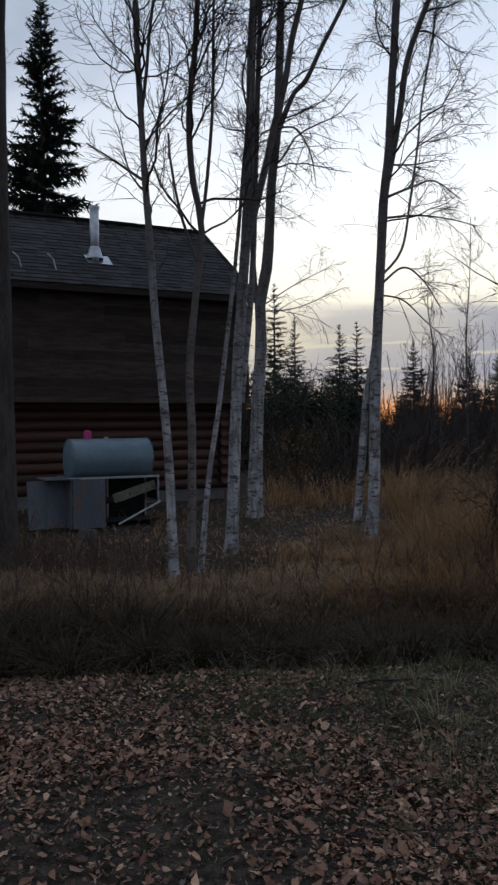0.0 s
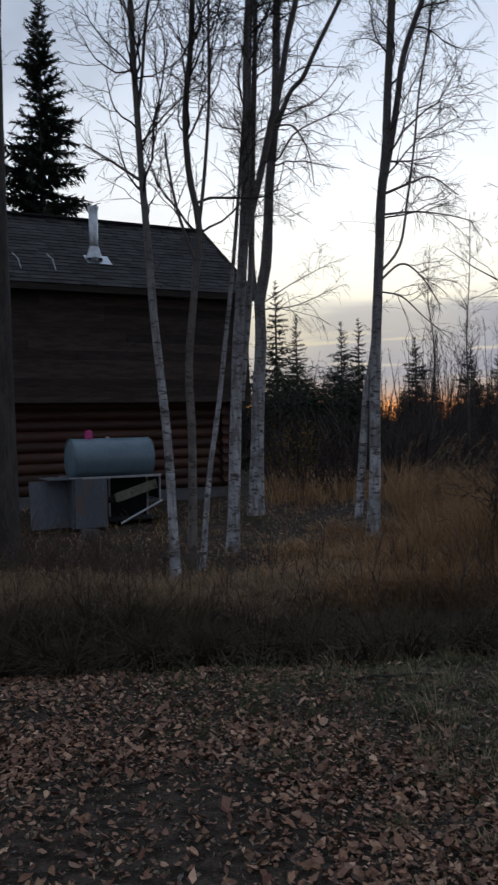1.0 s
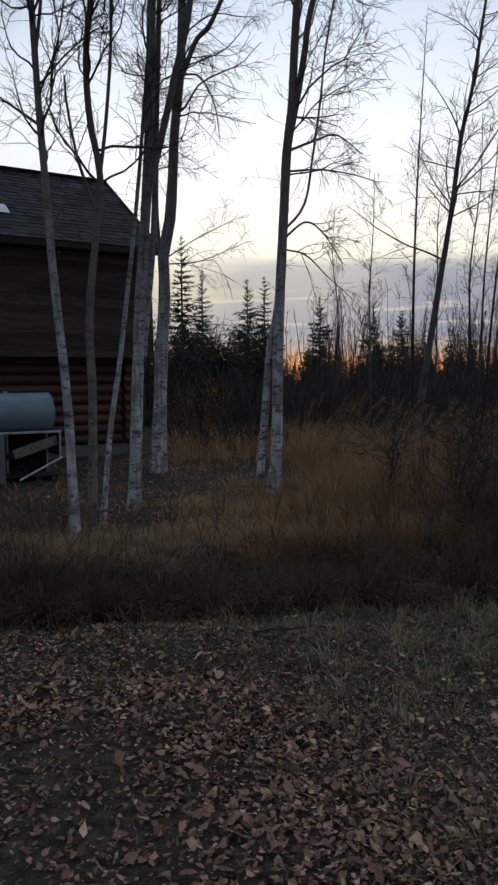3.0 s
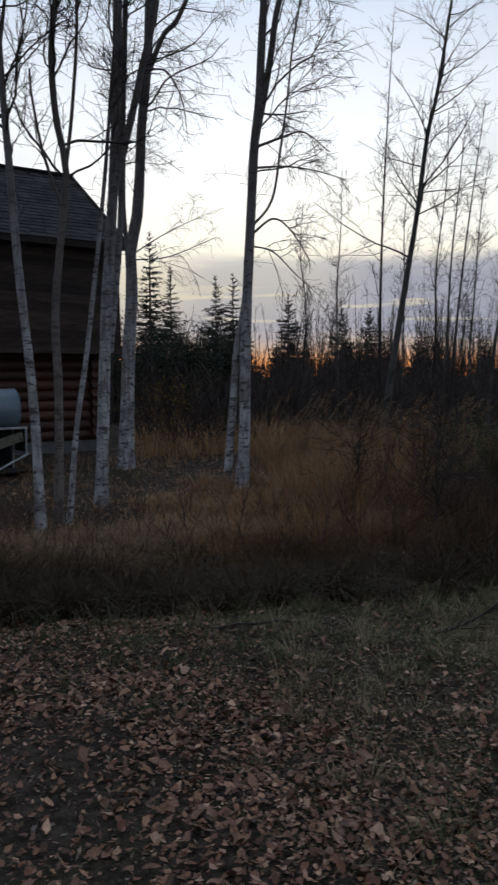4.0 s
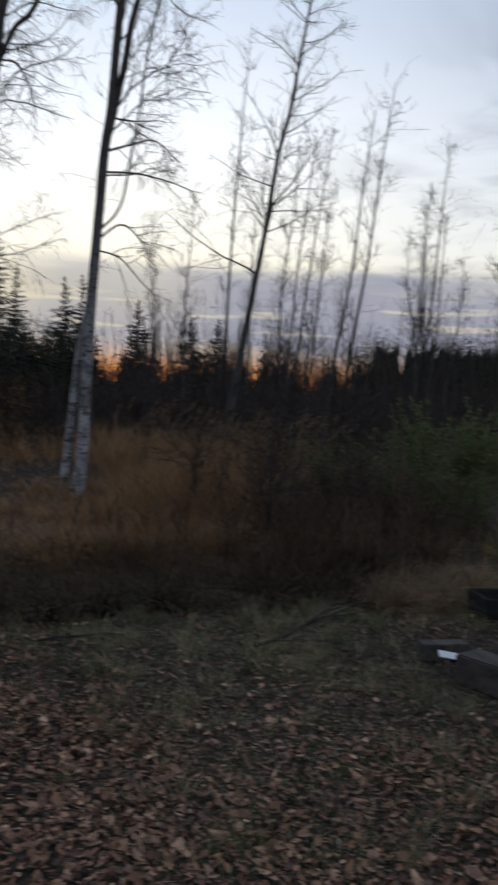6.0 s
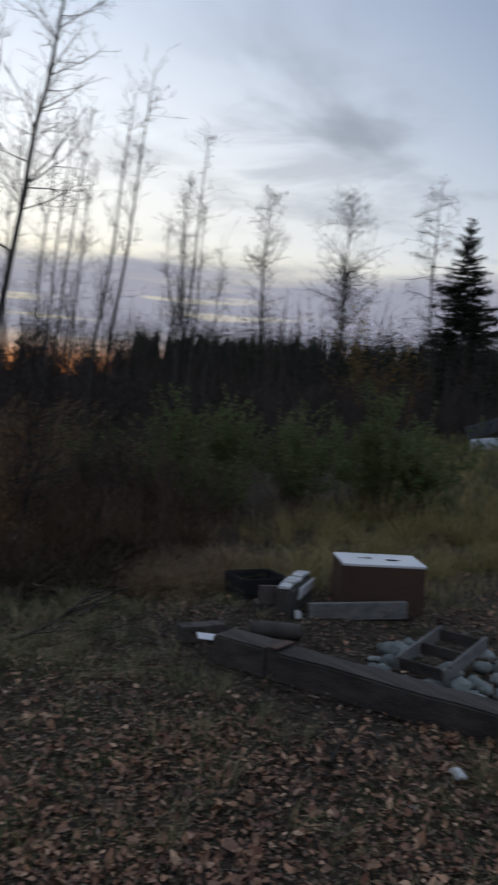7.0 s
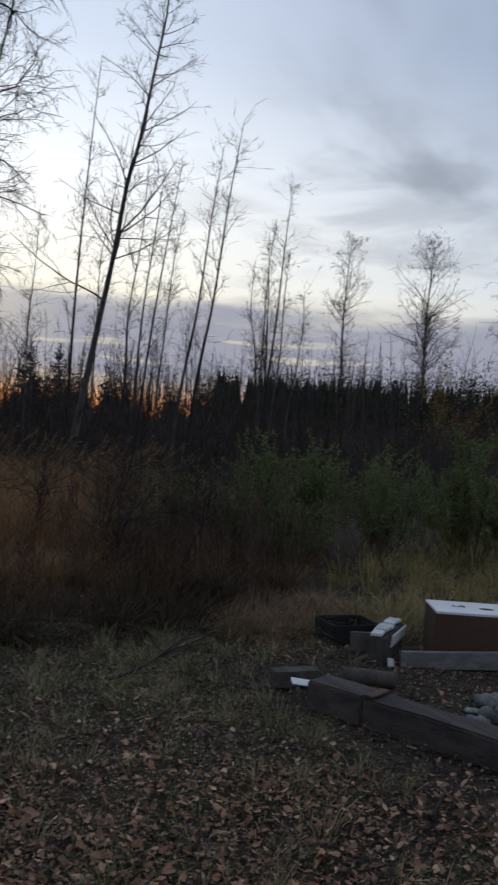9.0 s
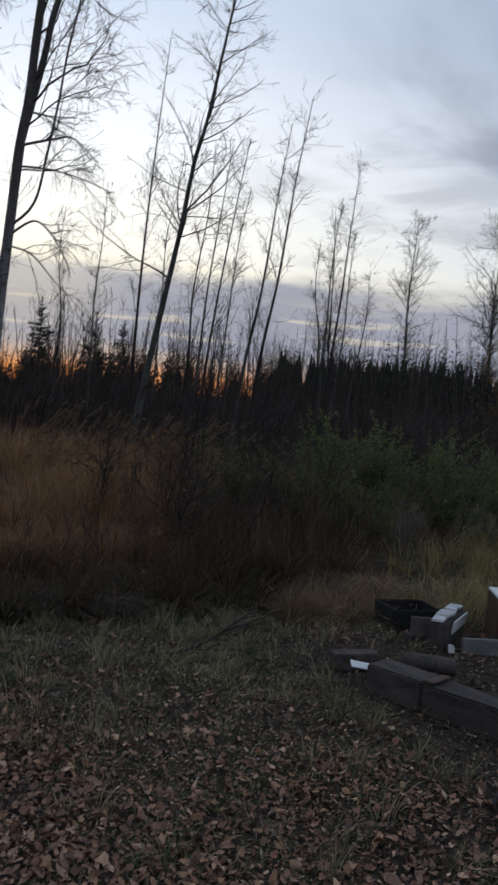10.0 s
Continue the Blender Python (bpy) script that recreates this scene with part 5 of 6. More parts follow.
def plumes():
    """Reed stalks with feathery drooping heads."""
    rng = np.random.RandomState(29)
    n = 330
    x, y = rng.uniform(1.9, 7.0, n), rng.uniform(9.2, 14.5, n)
    ok = band(HEAD(x, y), 11, 24, 1.5) > rng.uniform(size=n)
    x, y = x[ok], y[ok]
    p = np.stack([x, y, land(x, y)], -1)
    d = np.stack([rng.normal(0.10, 0.12, len(x)), rng.normal(0, 0.12, len(x)), np.ones(len(x))], -1)
    S = grow(rng, p, d, rng.uniform(0.70, 1.4, len(x)), 6, 0.06, -0.01)
    S[:, -1] += np.array([0.07, -0.02, -0.05])
    lots = [tubes(S, np.full(len(x), 0.003)[:, None] * np.linspace(1, 0.5, 7), 3)]
    s, dd, _, _ = sprout(rng, S, np.ones(S.shape[:2]), 18, 0.80, 1.0, 0.35)
    T = grow(rng, s, unit(dd + np.array([0.35, 0, -0.1])), rng.uniform(0.05, 0.12, len(s)), 2, 0.15, -0.12)
    lots.append(tubes(T, np.full((len(s), 3), 0.0035) * np.array([1, 0.9, 0.3]), 3))
    v, f = join(lots)
    tagged(new("reed_plumes", mesh_np("reed_plumes", v, f, PALEGRASS)), "straw-coloured feathery reed heads bent by wind", "reeds", kind="stuff")


plumes()
weeds()


def shrub(name, label, seed, x, y, h, r, leaves, mat_, size=0.05, group="", stems=14):
    rng = np.random.RandomState(seed)
    z = float(land(x, y))
    t = thing(name, (x, y, z), label, "shrub", group)
    p = np.tile([[x, y, z - 0.03]], (stems, 1)) + rng.normal(0, 0.10, (stems, 3)) * np.array([1, 1, 0])
    d = np.concatenate([rng.normal(0, 0.40 * r / h * 1.6, (stems, 2)), np.ones((stems, 1))], 1)
    S = grow(rng, p, d, h * rng.uniform(0.7, 1.15, stems), 6, 0.07, 0.01)
    R = np.full(stems, 0.009)[:, None] * np.linspace(1, 0.3, 7)
    s, dd, _, _ = sprout(rng, S, R, 9, 0.25, 1.0, 0.6)
    B = grow(rng, s, dd, rng.uniform(0.18, 0.5, len(s)) * h, 4, 0.1, 0.06)
    v, f = join([tubes(S, R, 5), tubes(B, np.full(len(s), 0.0035)[:, None] * np.linspace(1, 0.5, 5), 3)])
    piece("stem_mass", mesh_np("stem_mass", v, f, WEED), t, kind="stuff")
    q, _, _, _ = sprout(rng, B, np.ones(B.shape[:2]), max(1, leaves // len(B)), 0.1, 1.0, 0.5)
    v, f = leaf_cards(rng, q + rng.normal(0, 0.015, q.shape), size)
    piece("foliage", mesh_np("foliage", v, f, mat_), t, kind="stuff")


for n, (x, y, h, r) in enumerate([(7.75, 7.95, 1.30, 0.65), (8.5, 8.0, 1.15, 0.6), (6.9, 8.5, 0.95, 0.5), (6.2, 8.9, 1.10, 0.5), (5.55, 9.2, 1.25, 0.5), (5.0, 9.0, 0.85, 0.45), (6.5, 9.9, 1.2, 0.6), (7.6, 9.6, 1.2, 0.7), (4.6, 9.9, 1.0, 0.5), (5.6, 8.2, 0.75, 0.5), (8.9, 9.3, 1.1, 0.6)]):
    shrub("willow_shrub", "dull green willow shrub with fine twigs", 200 + n, x, y, h, r, (6400, 5200, 3600, 4800, 5200, 3000, 3600, 4200, 2200, 2600, 4200)[n], WILLOW, 0.046, "willow shrubs")
shrub("yellow_shrub", "small shrub with fading yellow leaves behind the birches", 230, 0.95, 16.8, 1.3, 0.7, 420, YELLOW, 0.06)
shrub("yellow_birch_sapling", "young birch still holding yellow leaves", 231, 20.4, 22.0, 3.7, 1.0, 1500, YELLOW, 0.09)
shrub("yellow_birch_sapling", "young birch still holding yellow leaves", 232, 18.9, 18.6, 2.3, 0.8, 500, YELLOW, 0.08)
shrub("orange_shrub", "low shrub with a few orange leaves in the grass", 233, 3.85, 10.45, 1.0, 0.45, 260, ORANGE, 0.06)


for n, (x, y, h) in enumerate([(3.20, 8.30, 1.45), (3.36, 8.42, 1.75), (2.55, 8.9, 1.1), (4.25, 8.7, 1.5), (3.75, 7.4, 1.0), (2.9, 7.2, 0.9), (5.3, 10.6, 2.1), (4.75, 11.4, 2.3)]):
    b = np.array([x, y, 0.0])
    k = np.random.RandomState(400 + n).normal(0, 0.05, (3, 3))
    bare_tree("bare_shoot", "thin dark bare shoot standing in dead undergrowth", 420 + n, [b, b + k[0] + (0, 0, h * 0.35), b + k[1] + (0.02, 0, h * 0.65), b + k[2] + (0.05, 0, h)], 0.013, 0.004, h, 9, bark=TWIG, lo=0.3, reach=0.45, fine=2, spray=3, droop=0.02, rise=0.08, ang=0.6, wob=0.1, group="bare shoots", category="sapling")


# fallen leaves
def leaf_verts(rng, n):
    """Ovate leaves with a drawn-out tip and a stalk end, a little curled: ten corners, nine triangles each."""
    u = np.array([[0, -1.0, 0.0], [0.45, -0.82, 0.06], [0.76, -0.35, 0.13], [0.66, 0.25, 0.14], [0.30, 0.75, 0.07], [0, 1.25, 0.02], [-0.30, 0.75, 0.07], [-0.66, 0.25, 0.14], [-0.76, -0.35, 0.13], [0, -0.1, 0]])
    v = np.repeat(u[None], n, 0) * rng.uniform(0.75, 1.2, (n, 1, 3)) + rng.normal(0, 0.06, (n, 10, 3)) * np.array([1, 1, 0.7])
    v[:, :, 2] *= rng.uniform(-2.2, 4.6, (n, 1))
    v[:, 5, 2] += rng.uniform(-0.2, 0.5, n)
    v[:, 0, 2] += rng.uniform(-0.2, 0.3, n)
    return v


LEAF_F = np.array([[9, k, (k + 1) % 9] for k in range(9)])


def leaf_density(x, y):
    drive = band(x, -9.0, 0.10, 0.25) * smoothstep(y, 4.0, 3.55)
    far = 0.75 * smoothstep(y, 4.7, 3.8) + 0.32 * smoothstep(y, 6.7, 4.8) + 0.22 * smoothstep(y, 9.0, 5.5)
    right = (1 - 0.80 * smoothstep(y + 0.45 * x, 3.7, 4.7) * smoothstep(x, 0.4, 1.4)) * (1 - 0.46 * smoothstep(x, 0.4, 1.5))
    bare = band(x, 2.6, 4.9, 0.25) * band(y, 2.9, 5.0, 0.25)
    behind = 0.22 + 0.78 * smoothstep(y, 0.6, 2.4)
    edge = smoothstep(np.abs(x - 0.5), 6.4, 4.0) * smoothstep(y, -6.0, -3.5)
    return np.clip(far * right * (1 - 0.74 * drive) * (1 - 0.8 * bare), 0, 1) * behind * edge


def make_leaves():
    rng = np.random.RandomState(17)
    n = 500000
    x, y = rng.uniform(-6.0, 7.0, n), rng.uniform(-6.0, 7.6, n)
    lump = 0.5 + 0.5 * np.sin(x * 3.1 + np.sin(y * 2.7) * 1.7) * np.sin(y * 3.7 + x + np.sin(x * 9.0 - y * 7.0))
    ok = (rng.uniform(size=n) < leaf_density(x, y) * (0.30 + 0.70 * lump))
    x, y = x[ok], y[ok]
    n = len(x)
    size = np.minimum(rng.gamma(2.4, 0.0031, n) + 0.005, 0.027)
    v = leaf_verts(rng, n) * size[:, None, None]
    yaw, tx, ty = rng.uniform(0, 2 * np.pi, n), rng.normal(0, 0.38, n), rng.normal(0, 0.38, n)
    c, s = np.cos(yaw)[:, None], np.sin(yaw)[:, None]
    X, Y, Z = v[..., 0], v[..., 1], v[..., 2]
    Z = Z + X * tx[:, None] + Y * ty[:, None]
    X, Y = X * c - Y * s, X * s + Y * c
    lift = 0.006 + size * 0.30 + rng.uniform(0, 0.022, n)
    V = np.stack([X + x[:, None], Y + y[:, None], Z + (land(x, y) + lift)[:, None]], -1)
    near = np.zeros(n, bool)
    q = 15000
    cx, cy = rng.uniform(-2.6, 5.2, q), rng.uniform(1.3, 5.4, q)
    ok = rng.uniform(size=q) < 0.35 * smoothstep(cy, 1.3, 2.3) + 0.65 * band(cx, 2.5, 5.0, 0.3) * band(cy, 2.4, 5.1, 0.3)
    cx, cy = cx[ok], cy[ok]
    C = leaf_verts(rng, len(cx)) * rng.gamma(4.0, 0.0022, len(cx))[:, None, None] * np.array([0.8, 1.3, 1.0])
    turn = rng.uniform(0, 2 * np.pi, len(cx))[:, None]
    C = np.stack([C[..., 0] * np.cos(turn) - C[..., 1] * np.sin(turn), C[..., 0] * np.sin(turn) + C[..., 1] * np.cos(turn), C[..., 2]], -1)
    C = C + np.stack([cx, cy, land(cx, cy) + 0.010], -1)[:, None]
    tagged(new("bark_litter", mesh_np("bark_litter", C.reshape(-1, 3), (np.arange(len(cx))[:, None, None] * 10 + LEAF_F).reshape(-1, 3), CHIP)), "dark bark chips and gravel on the soil", "litter", kind="stuff")
    q = 90000
    gx, gy = rng.uniform(-2.8, 5.4, q), rng.uniform(1.2, 6.4, q)
    ok = rng.uniform(size=q) < 0.22 + 0.78 * smoothstep(gx + 0.3 * gy, 0.9, 2.2) * smoothstep(gy, 5.9, 4.6)
    ok &= rng.uniform(size=q) < 0.3 + 0.7 * PILE(gx, gy)
    gx, gy = gx[ok], gy[ok]
    v, f = leaf_cards(rng, np.stack([gx, gy, land(gx, gy) + 0.008], -1), 0.026, 0.15)
    tagged(new("leaf_crumbs", mesh_np("leaf_crumbs", v, f, CRUMB)), "broken leaf crumbs and dry stalk bits on the soil", "litter", kind="stuff")
    q = 5000
    fx, fy = rng.uniform(-4, 4.5, q), rng.uniform(7.2, 17, q)
    ok = cabin_free(fx, fy)
    fx, fy = fx[ok], fy[ok]
    W = leaf_verts(rng, len(fx)) * rng.uniform(0.012, 0.03, len(fx))[:, None, None]
    W = W + np.stack([fx, fy, land(fx, fy) + 0.03], -1)[:, None]
    tagged(new("woodland_litter", mesh_np("woodland_litter", W.reshape(-1, 3), (np.arange(len(fx))[:, None, None] * 10 + LEAF_F).reshape(-1, 3), LEAF)), "brown leaf litter under the birches", "leaves", kind="stuff")
    near[np.where((y < 3.6) & (x > -0.9) & (x < 2.2) & (y > 2.6))[0][:300]] = True
    f = (np.arange((~near).sum())[:, None, None] * 10 + LEAF_F).reshape(-1, 3)
    tagged(new("leaf_litter", mesh_np("leaf_litter", V[~near].reshape(-1, 3), f, LEAF)), "brown fallen leaves strewn over the drive and verge", "leaves", kind="stuff")
    kinds = []
    for k in range(8):
        kinds.append(mesh_np("leaf", leaf_verts(rng, 1)[0], LEAF_F, LEAF))
    for i in np.where(near)[0]:
        m = pose(x[i], y[i], float(land(x[i], y[i]) + lift[i]), math.degrees(ty[i]), math.degrees(-tx[i]), math.degrees(yaw[i])) @ Matrix.Scale(size[i], 4)
        piece("leaf", kinds[i % 8], GROUND, m=m)


# ---------------------------------------------------------------- timber and rubbish by the shrubs
def board(name, label, category, at, rz, size, mat_, rx=0, ry=0, bevel=0.006, rough=0.004, seed=0, group="", cuts=6):
    t = thing(name, (at[0], at[1], 0), label, category, group)
    part("timber", block(pose(*at, rx, ry, rz), *size, bevel, rough, seed, cuts), mat_, t)
    return t


def make_pile():
    rz = -69.6
    ux, uy = math.cos(radians(rz)), math.sin(radians(rz))
    ex0, ey0 = 2.945, 4.07
    c = (ex0 + ux * 1.75, ey0 + uy * 1.75)
    beam = thing("timber_beam", (c[0], c[1], 0), "long weathered grey timber lying on the ground", "beam")
    part("timber", block(pose(c[0] + 0.18 * ux, c[1] + 0.18 * uy, 0.085, 0, 0, rz), 3.1, 0.20, 0.17, 0.012, 0.008, 3, 24), OLDWOOD, beam)
    part("end_piece", block(pose(ex0 + ux * 0.195, ey0 + uy * 0.195, 0.09, 0, 0, rz + 0.5), 0.37, 0.205, 0.176, 0.010, 0.006, 5, 4), OLDWOOD, beam, "darker sawn end piece")
    part("cleat", block(pose(ex0 + ux * 0.42, ey0 + uy * 0.42, 0.186, 0, 0, rz), 0.06, 0.19, 0.010, 0.003, 0.002, 6), BROWNWOOD, beam, "reddish cross cleat")
    board("timber_offcut", "short dark timber offcut with a pale top", "timber", (3.05, 4.46, 0.05), -8, (0.31, 0.12, 0.10), OLDWOOD, seed=8)
    board("scrap_sheet", "bent white scrap of sheet metal against the beam", "scrap", (2.90, 4.16, 0.12), -20, (0.12, 0.07, 0.006), WHITE, 16, 8, 0.001, 0.0, 0, cuts=0)
    # crate with a white lid
    bx, by, br = 4.70, 4.62, -30.0
    B = pose(bx, by, 0, 0, 0, br)
    b = thing("cabinet", (bx, by, 0), "brown wooden cabinet lying down with a white laminate top", "cabinet")
    w, dp, h = 0.62, 0.40, 0.36
    for name, x, y, z, sx, sy, sz in (("front_panel", 0, -dp / 2, h / 2, w, 0.016, h), ("back_panel", 0, dp / 2, h / 2, w, 0.016, h), ("side_panel", -w / 2 + 0.008, 0, h / 2, 0.016, dp - 0.034, h), ("side_panel", w / 2 - 0.008, 0, h / 2, 0.016, dp - 0.034, h)):
        part(name, block(B @ pose(x, y, z), sx, sy, sz, 0.002), CARTON, b)
    lid = part("top_panel", block(B @ pose(0.005, 0.005, h + 0.010), w + 0.012, dp + 0.02, 0.018, 0.003), WHITE, b, "white laminate top with a dark slot and holes")
    bm = bmesh.new()
    bmesh.ops.create_circle(bm, cap_ends=True, segments=20, radius=1, matrix=B @ pose(0.10, -0.02, h + 0.0215) @ Matrix.Diagonal((0.055, 0.03, 1, 1)))
    part("slot", bm, BLACK, lid)
    for x, y in ((-0.14, 0.02), (-0.10, 0.02), (-0.07, 0.045), (-0.065, 0.01)):
        part("hole", block(B @ pose(x, y, h + 0.0215), 0.022, 0.03, 0.002), BLACK, lid)
    board("grey_plank", "weathered grey plank standing on edge before the cabinet", "plank", (4.34, 4.42, 0.066), -24, (0.74, 0.05, 0.125), GREYWOOD, 0, -2, 0.005, 0.004, 9)
    # row of pale blocks on a dark timber, black tray behind
    R = pose(4.07, 4.84, 0, 0, 0, 38)
    rb = thing("block_row", (4.08, 4.92, 0), "row of pale broken blocks on a dark timber", "blocks")
    part("bearer", block(R @ pose(0, 0, 0.10), 0.60, 0.13, 0.20, 0.01, 0.005, 11, 6), DARKBARK, rb)
    for k in range(5):
        part("pale_block", block(R @ pose(-0.24 + k * 0.12, 0.0, 0.222 + 0.006 * (k % 2), 0, 3 * (k % 3) - 3, 2 * (k % 2)), 0.108, 0.085 + 0.012 * (k % 3), 0.022, 0.004, 0.004, 12 + k), PALEBLOCK, rb)
    part("pale_side", block(R @ pose(0.08, -0.078, 0.15, 8), 0.42, 0.014, 0.09, 0.003, 0.004, 3), PALEBLOCK, rb)
    tr = thing("black_tray", (4.00, 5.22, 0), "black plastic tray in the grass", "tray")
    part("tray_floor", block(pose(4.00, 5.22, 0.05, 0, 0, -8), 0.36, 0.30, 0.03, 0.01), BLACK, tr)
    for dx, dy, sx, sy in ((0, -0.16, 0.40, 0.02), (0, 0.16, 0.40, 0.02), (-0.19, 0, 0.02, 0.30), (0.19, 0, 0.02, 0.30)):
        part("tray_wall", block(pose(4.00, 5.22, 0, 0, 0, -8) @ pose(dx, dy, 0.10), sx, sy, 0.17, 0.006), BLACK, tr)
    board("dark_bearer_timber", "dark timber under a grey-brown board", "timber", (3.87, 4.80, 0.04), -24, (0.30, 0.12, 0.08), DARKBARK, 0, 0, 0.006, 0.004, 24)
    board("brown_crate_board", "grey-brown board standing on a dark timber", "board", (3.86, 4.78, 0.14), -24, (0.24, 0.06, 0.13), GREYBROWN, -6, 0, 0.004, 0.002, 21)
    board("pale_scrap", "pale crumpled scrap beside the plank", "scrap", (3.92, 4.58, 0.035), 20, (0.07, 0.02, 0.06), PALEBLOCK, -20, 10, 0.004, 0.012, 22)
    lg = thing("firewood_log", (3.50, 4.28, 0.0), "short dark log on the soil", "log")
    p = np.array([[(3.37, 4.39, 0.055), (3.38, 4.385, 0.055), (3.5, 4.29, 0.058), (3.64, 4.19, 0.055), (3.65, 4.185, 0.055)]])
    v, f = tubes(p, np.array([[0.005, 0.052, 0.056, 0.052, 0.005]]), 12)
    piece("wood", mesh_np("wood", v, f, DARKBARK), lg)
    # wooden frame with rungs, tipped on the stones
    fr = thing("wooden_frame", (4.0, 3.35, 0), "small weathered wooden frame with three cross boards", "frame")
    a, t_, bq = Vector((3.67, 3.34, 0.15)), Vector((4.14, 3.46, 0.24)), Vector((3.73, 3.05, 0.15))
    ex, ey = (t_ - a), (bq - a)
    ln, wd = ex.length, ey.length
    ex.normalize()
    ez = ex.cross(ey).normalized()
    ez = -ez if ez.z < 0 else ez
    ey2 = ez.cross(ex)
    ey2 = ey2 if ey2.dot(ey) > 0 else -ey2
    M = Matrix((ex, ey2, ez)).transposed().to_4x4()
    M.translation = a
    for q in (0.0, wd):
        part("side_board", block(M @ pose(ln / 2, q, -0.04), ln + 0.03, 0.018, 0.085, 0.003, 0.001, 2), GREYWOOD, fr)
    for q in (0.03, 0.52, 0.97):
        part("cross_board", block(M @ pose(ln * q, wd / 2, -0.045), 0.016, wd - 0.02, 0.07, 0.003, 0.001, 3), OLDWOOD, fr)
    # stones
    rng = np.random.RandomState(23)
    spots = [(3.68, 3.53), (3.70, 3.47), (3.83, 3.68), (4.03, 3.77), (4.15, 3.81), (4.29, 3.85), (3.82, 3.56), (3.63, 3.42), (3.66, 3.24), (3.71, 3.18), (3.79, 3.14), (3.93, 3.66), (4.10, 3.68), (3.85, 3.02), (3.85, 2.94), (4.00, 2.97), (4.05, 3.08),
             (4.22, 3.06), (4.37, 3.16), (4.33, 3.04), (4.48, 3.36), (4.56, 3.28), (4.17, 2.93), (4.40, 2.96), (4.30, 3.24), (3.82, 2.86), (4.01, 2.86), (4.19, 2.83), (4.46, 3.10), (4.52, 3.18), (4.08, 3.30), (3.95, 3.22), (4.30, 2.86), (4.50, 2.90)]
    for k, (x, y) in enumerate(spots):
        r = rng.uniform(0.034, 0.070)
        bm = bmesh.new()
        bmesh.ops.create_icosphere(bm, subdivisions=2, radius=r)
        sc = rng.uniform(0.75, 1.3, 3) * np.array([1, 1, 0.72])
        for v in bm.verts:
            q = 1 + 0.5 * noise.noise(v.co * (0.13 / r) * 12 + Vector((k * 3.1, k, 0)))
            v.co = Vector((v.co.x * sc[0] * q, v.co.y * sc[1] * q, v.co.z * sc[2] * q))
        me = bpy.data.meshes.new("stone")
        bm.to_mesh(me)
        bm.free()
        me.materials.append(STONE)
        me.polygons.foreach_set("use_smooth", np.ones(len(me.polygons), dtype=bool))
        ob = new("stone", me)
        ob.matrix_basis = pose(x, y, float(land(x, y)) + r * 0.45, 0, 0, rng.uniform(0, 360))
        tagged(ob, "pale grey rounded stone in a heap", "stone", "stone heap")
    board("paper_scrap", "crumpled pale blue wrapper among leaves", "litter", (3.02, 2.30, 0.03), 70, (0.09, 0.045, 0.02), PALEBLOCK, 6, 0, 0.004, 0.015, 31)
    for k, (x, y, rz2, l) in enumerate([(0.9, 5.15, 4, 0.55), (2.7, 2.72, 35, 0.22)]):
        st = thing("fallen_stick", (x, y, 0.03), "thin dead stick lying in the grass", "stick", "fallen sticks")
        q = [(x + (i - 2) * l / 4 * math.cos(radians(rz2)), y + (i - 2) * l / 4 * math.sin(radians(rz2)), float(land(x + (i - 2) * l / 4 * math.cos(radians(rz2)), y + (i - 2) * l / 4 * math.sin(radians(rz2)))) + 0.03 + 0.012 * (i % 2)) for i in range(5)]
        part("wood", rod(q, 0.008, 6), TWIG, st)
    # fallen branches with their twigs
    for k, (x, y, rz2, l) in enumerate([(2.55, 5.15, 28, 0.95), (2.25, 4.95, 20, 0.7), (2.75, 5.35, 40, 0.6)]):
        rg = np.random.RandomState(300 + k)
        fb = thing("fallen_branch", (x, y, float(land(x, y))), "dark dead branch with twigs lying in short grass", "branch", "fallen branches")
        S = grow(rg, np.array([[x - l / 2 * math.cos(radians(rz2)), y - l / 2 * math.sin(radians(rz2)), float(land(x, y)) + 0.03]]), np.array([[math.cos(radians(rz2)), math.sin(radians(rz2)), 0.05]]), np.array([l]), 8, 0.07, 0.0)
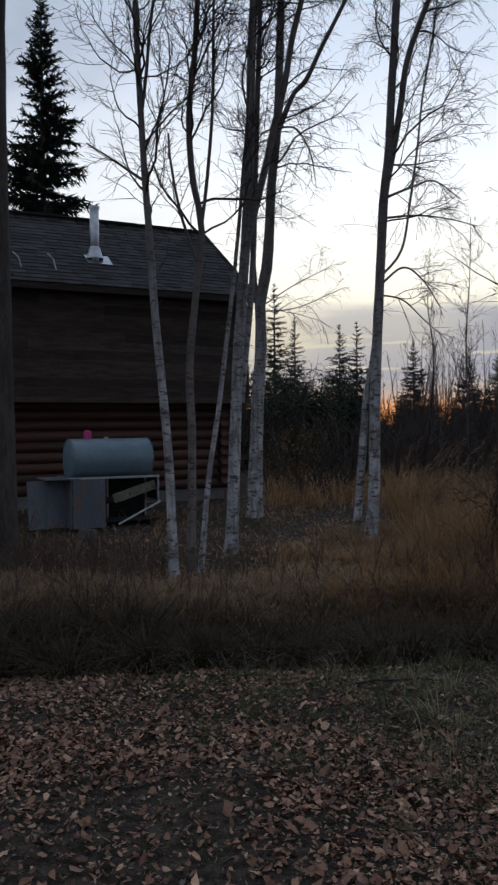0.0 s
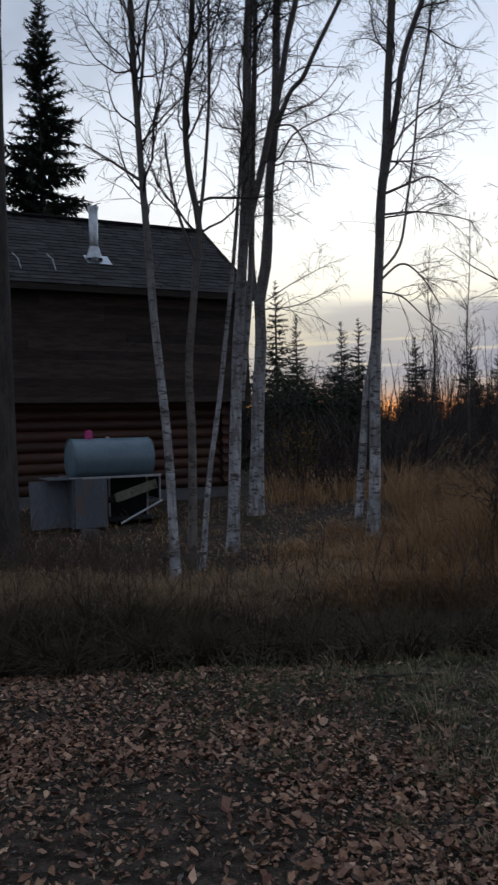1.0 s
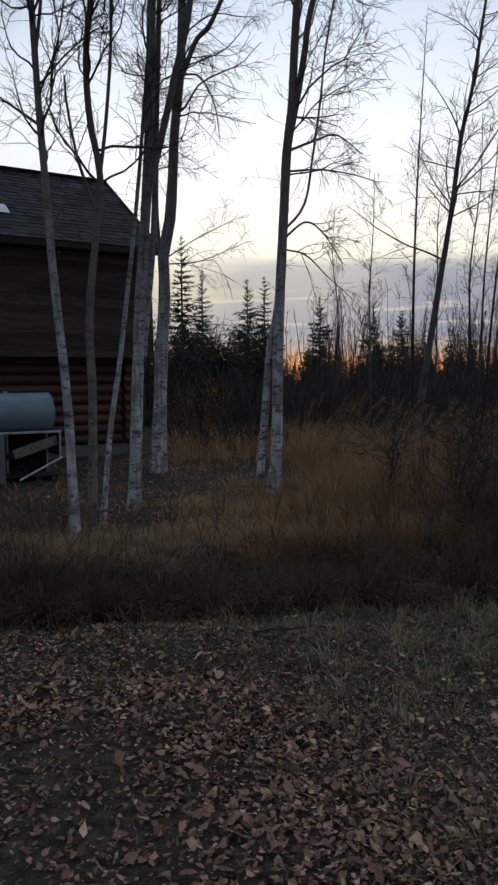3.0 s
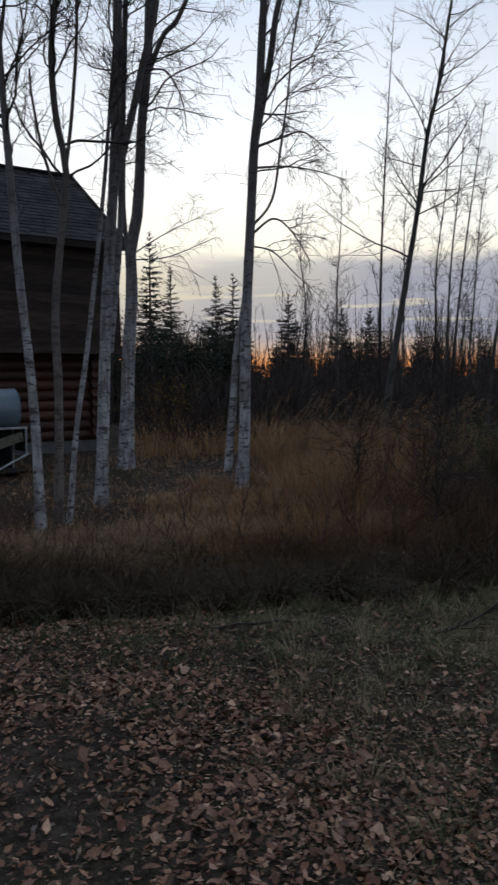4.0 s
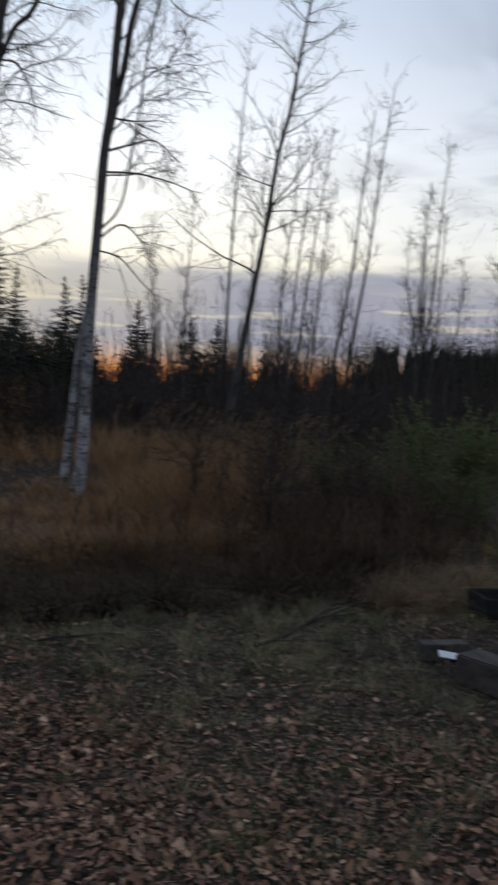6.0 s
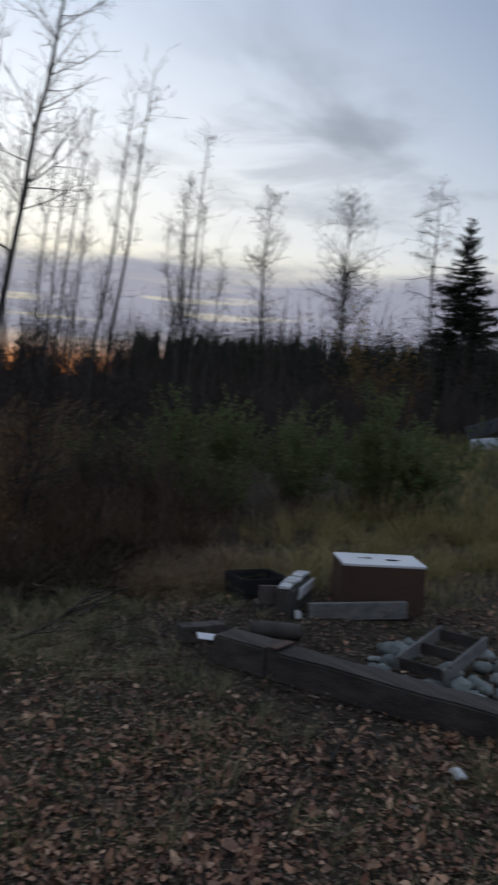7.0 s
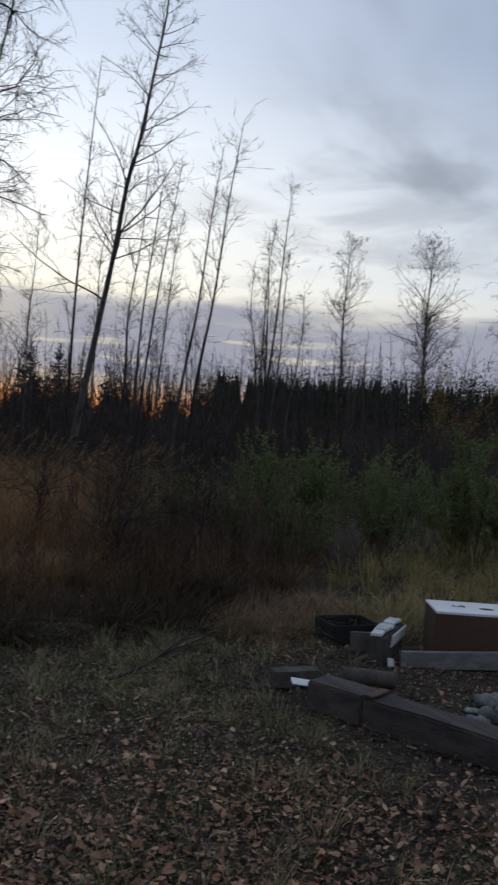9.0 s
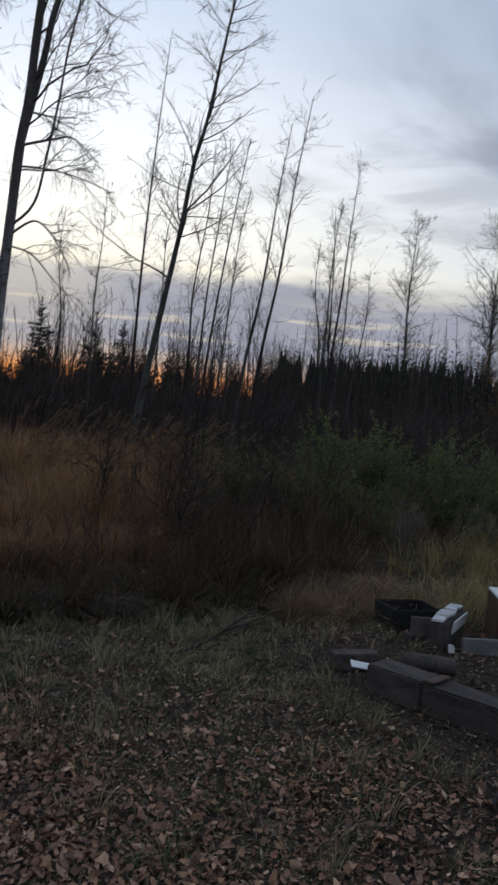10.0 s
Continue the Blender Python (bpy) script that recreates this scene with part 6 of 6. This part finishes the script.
        v, f = tubes(S, 0.013 * np.linspace(1, 0.4, 9)[None], 6)
        stem = piece("stem", mesh_np("stem", v, f, TWIG, True), fb)
        q, dd, _, _ = sprout(rg, S, np.ones(S.shape[:2]), 9, 0.15, 1.0, 0.6)
        W = grow(rg, q, dd * np.array([1, 1, 0.3]) + np.array([0, 0, 0.12]), rg.uniform(0.12, 0.4, len(q)), 4, 0.12, 0.0)
        for i in range(len(W)):
            v, f = tubes(W[i:i + 1], 0.005 * np.linspace(1, 0.4, 5)[None], 4)
            piece("twig", mesh_np("twig", v, f, TWIG), stem)
    # upturned boat and panel far across the meadow
    x, y = 21.6, 17.2
    bt = thing("upturned_boat", (x, y, 0), "white boat lying upturned at the meadow edge", "boat")
    U = pose(x, y, 0.10, 0, 0, -52)
    bm = bmesh.new()
    n = 12
    rings = []
    for i in range(n):
        u = i / (n - 1)
        wd = 0.55 * math.sin(math.pi * min(0.62, 0.12 + u * 0.5)) if u < 0.9 else 0.3
        hh = 0.42 * (0.75 + 0.25 * math.sin(u * 3))
        rings.append([bm.verts.new(U @ Vector((-0.85 + 1.7 * u, wd * math.cos(a), hh * max(0, math.sin(a)) ** 0.6))) for a in np.linspace(0, math.pi, 9)])
    for p, q in zip(rings, rings[1:]):
        for i in range(8):
            bm.faces.new((p[i], p[i + 1], q[i + 1], q[i]))
    bm.faces.new(rings[0]), bm.faces.new(rings[-1])
    part("hull", bm, OLDPAINT, bt, smooth=True)
    part("gunwale", block(U @ pose(0, -0.52, -0.0), 1.7, 0.05, 0.05, 0.01), OLDPAINT, bt)
    pn = thing("grey_sheet", (x + 0.6, y + 0.9, 0), "grey sheet leaning on brush beyond the boat", "panel")
    part("sheet", block(pose(x + 0.15, y + 0.8, 0.75, 30, -22, -48), 1.1, 0.03, 0.5, 0.005), PLY, pn)
    part("prop", rod([(x + 0.5, y + 1.1, 0.0), (x + 0.3, y + 0.9, 0.8)], 0.03, 6), DARKBARK, pn)


make_pile()
make_leaves()
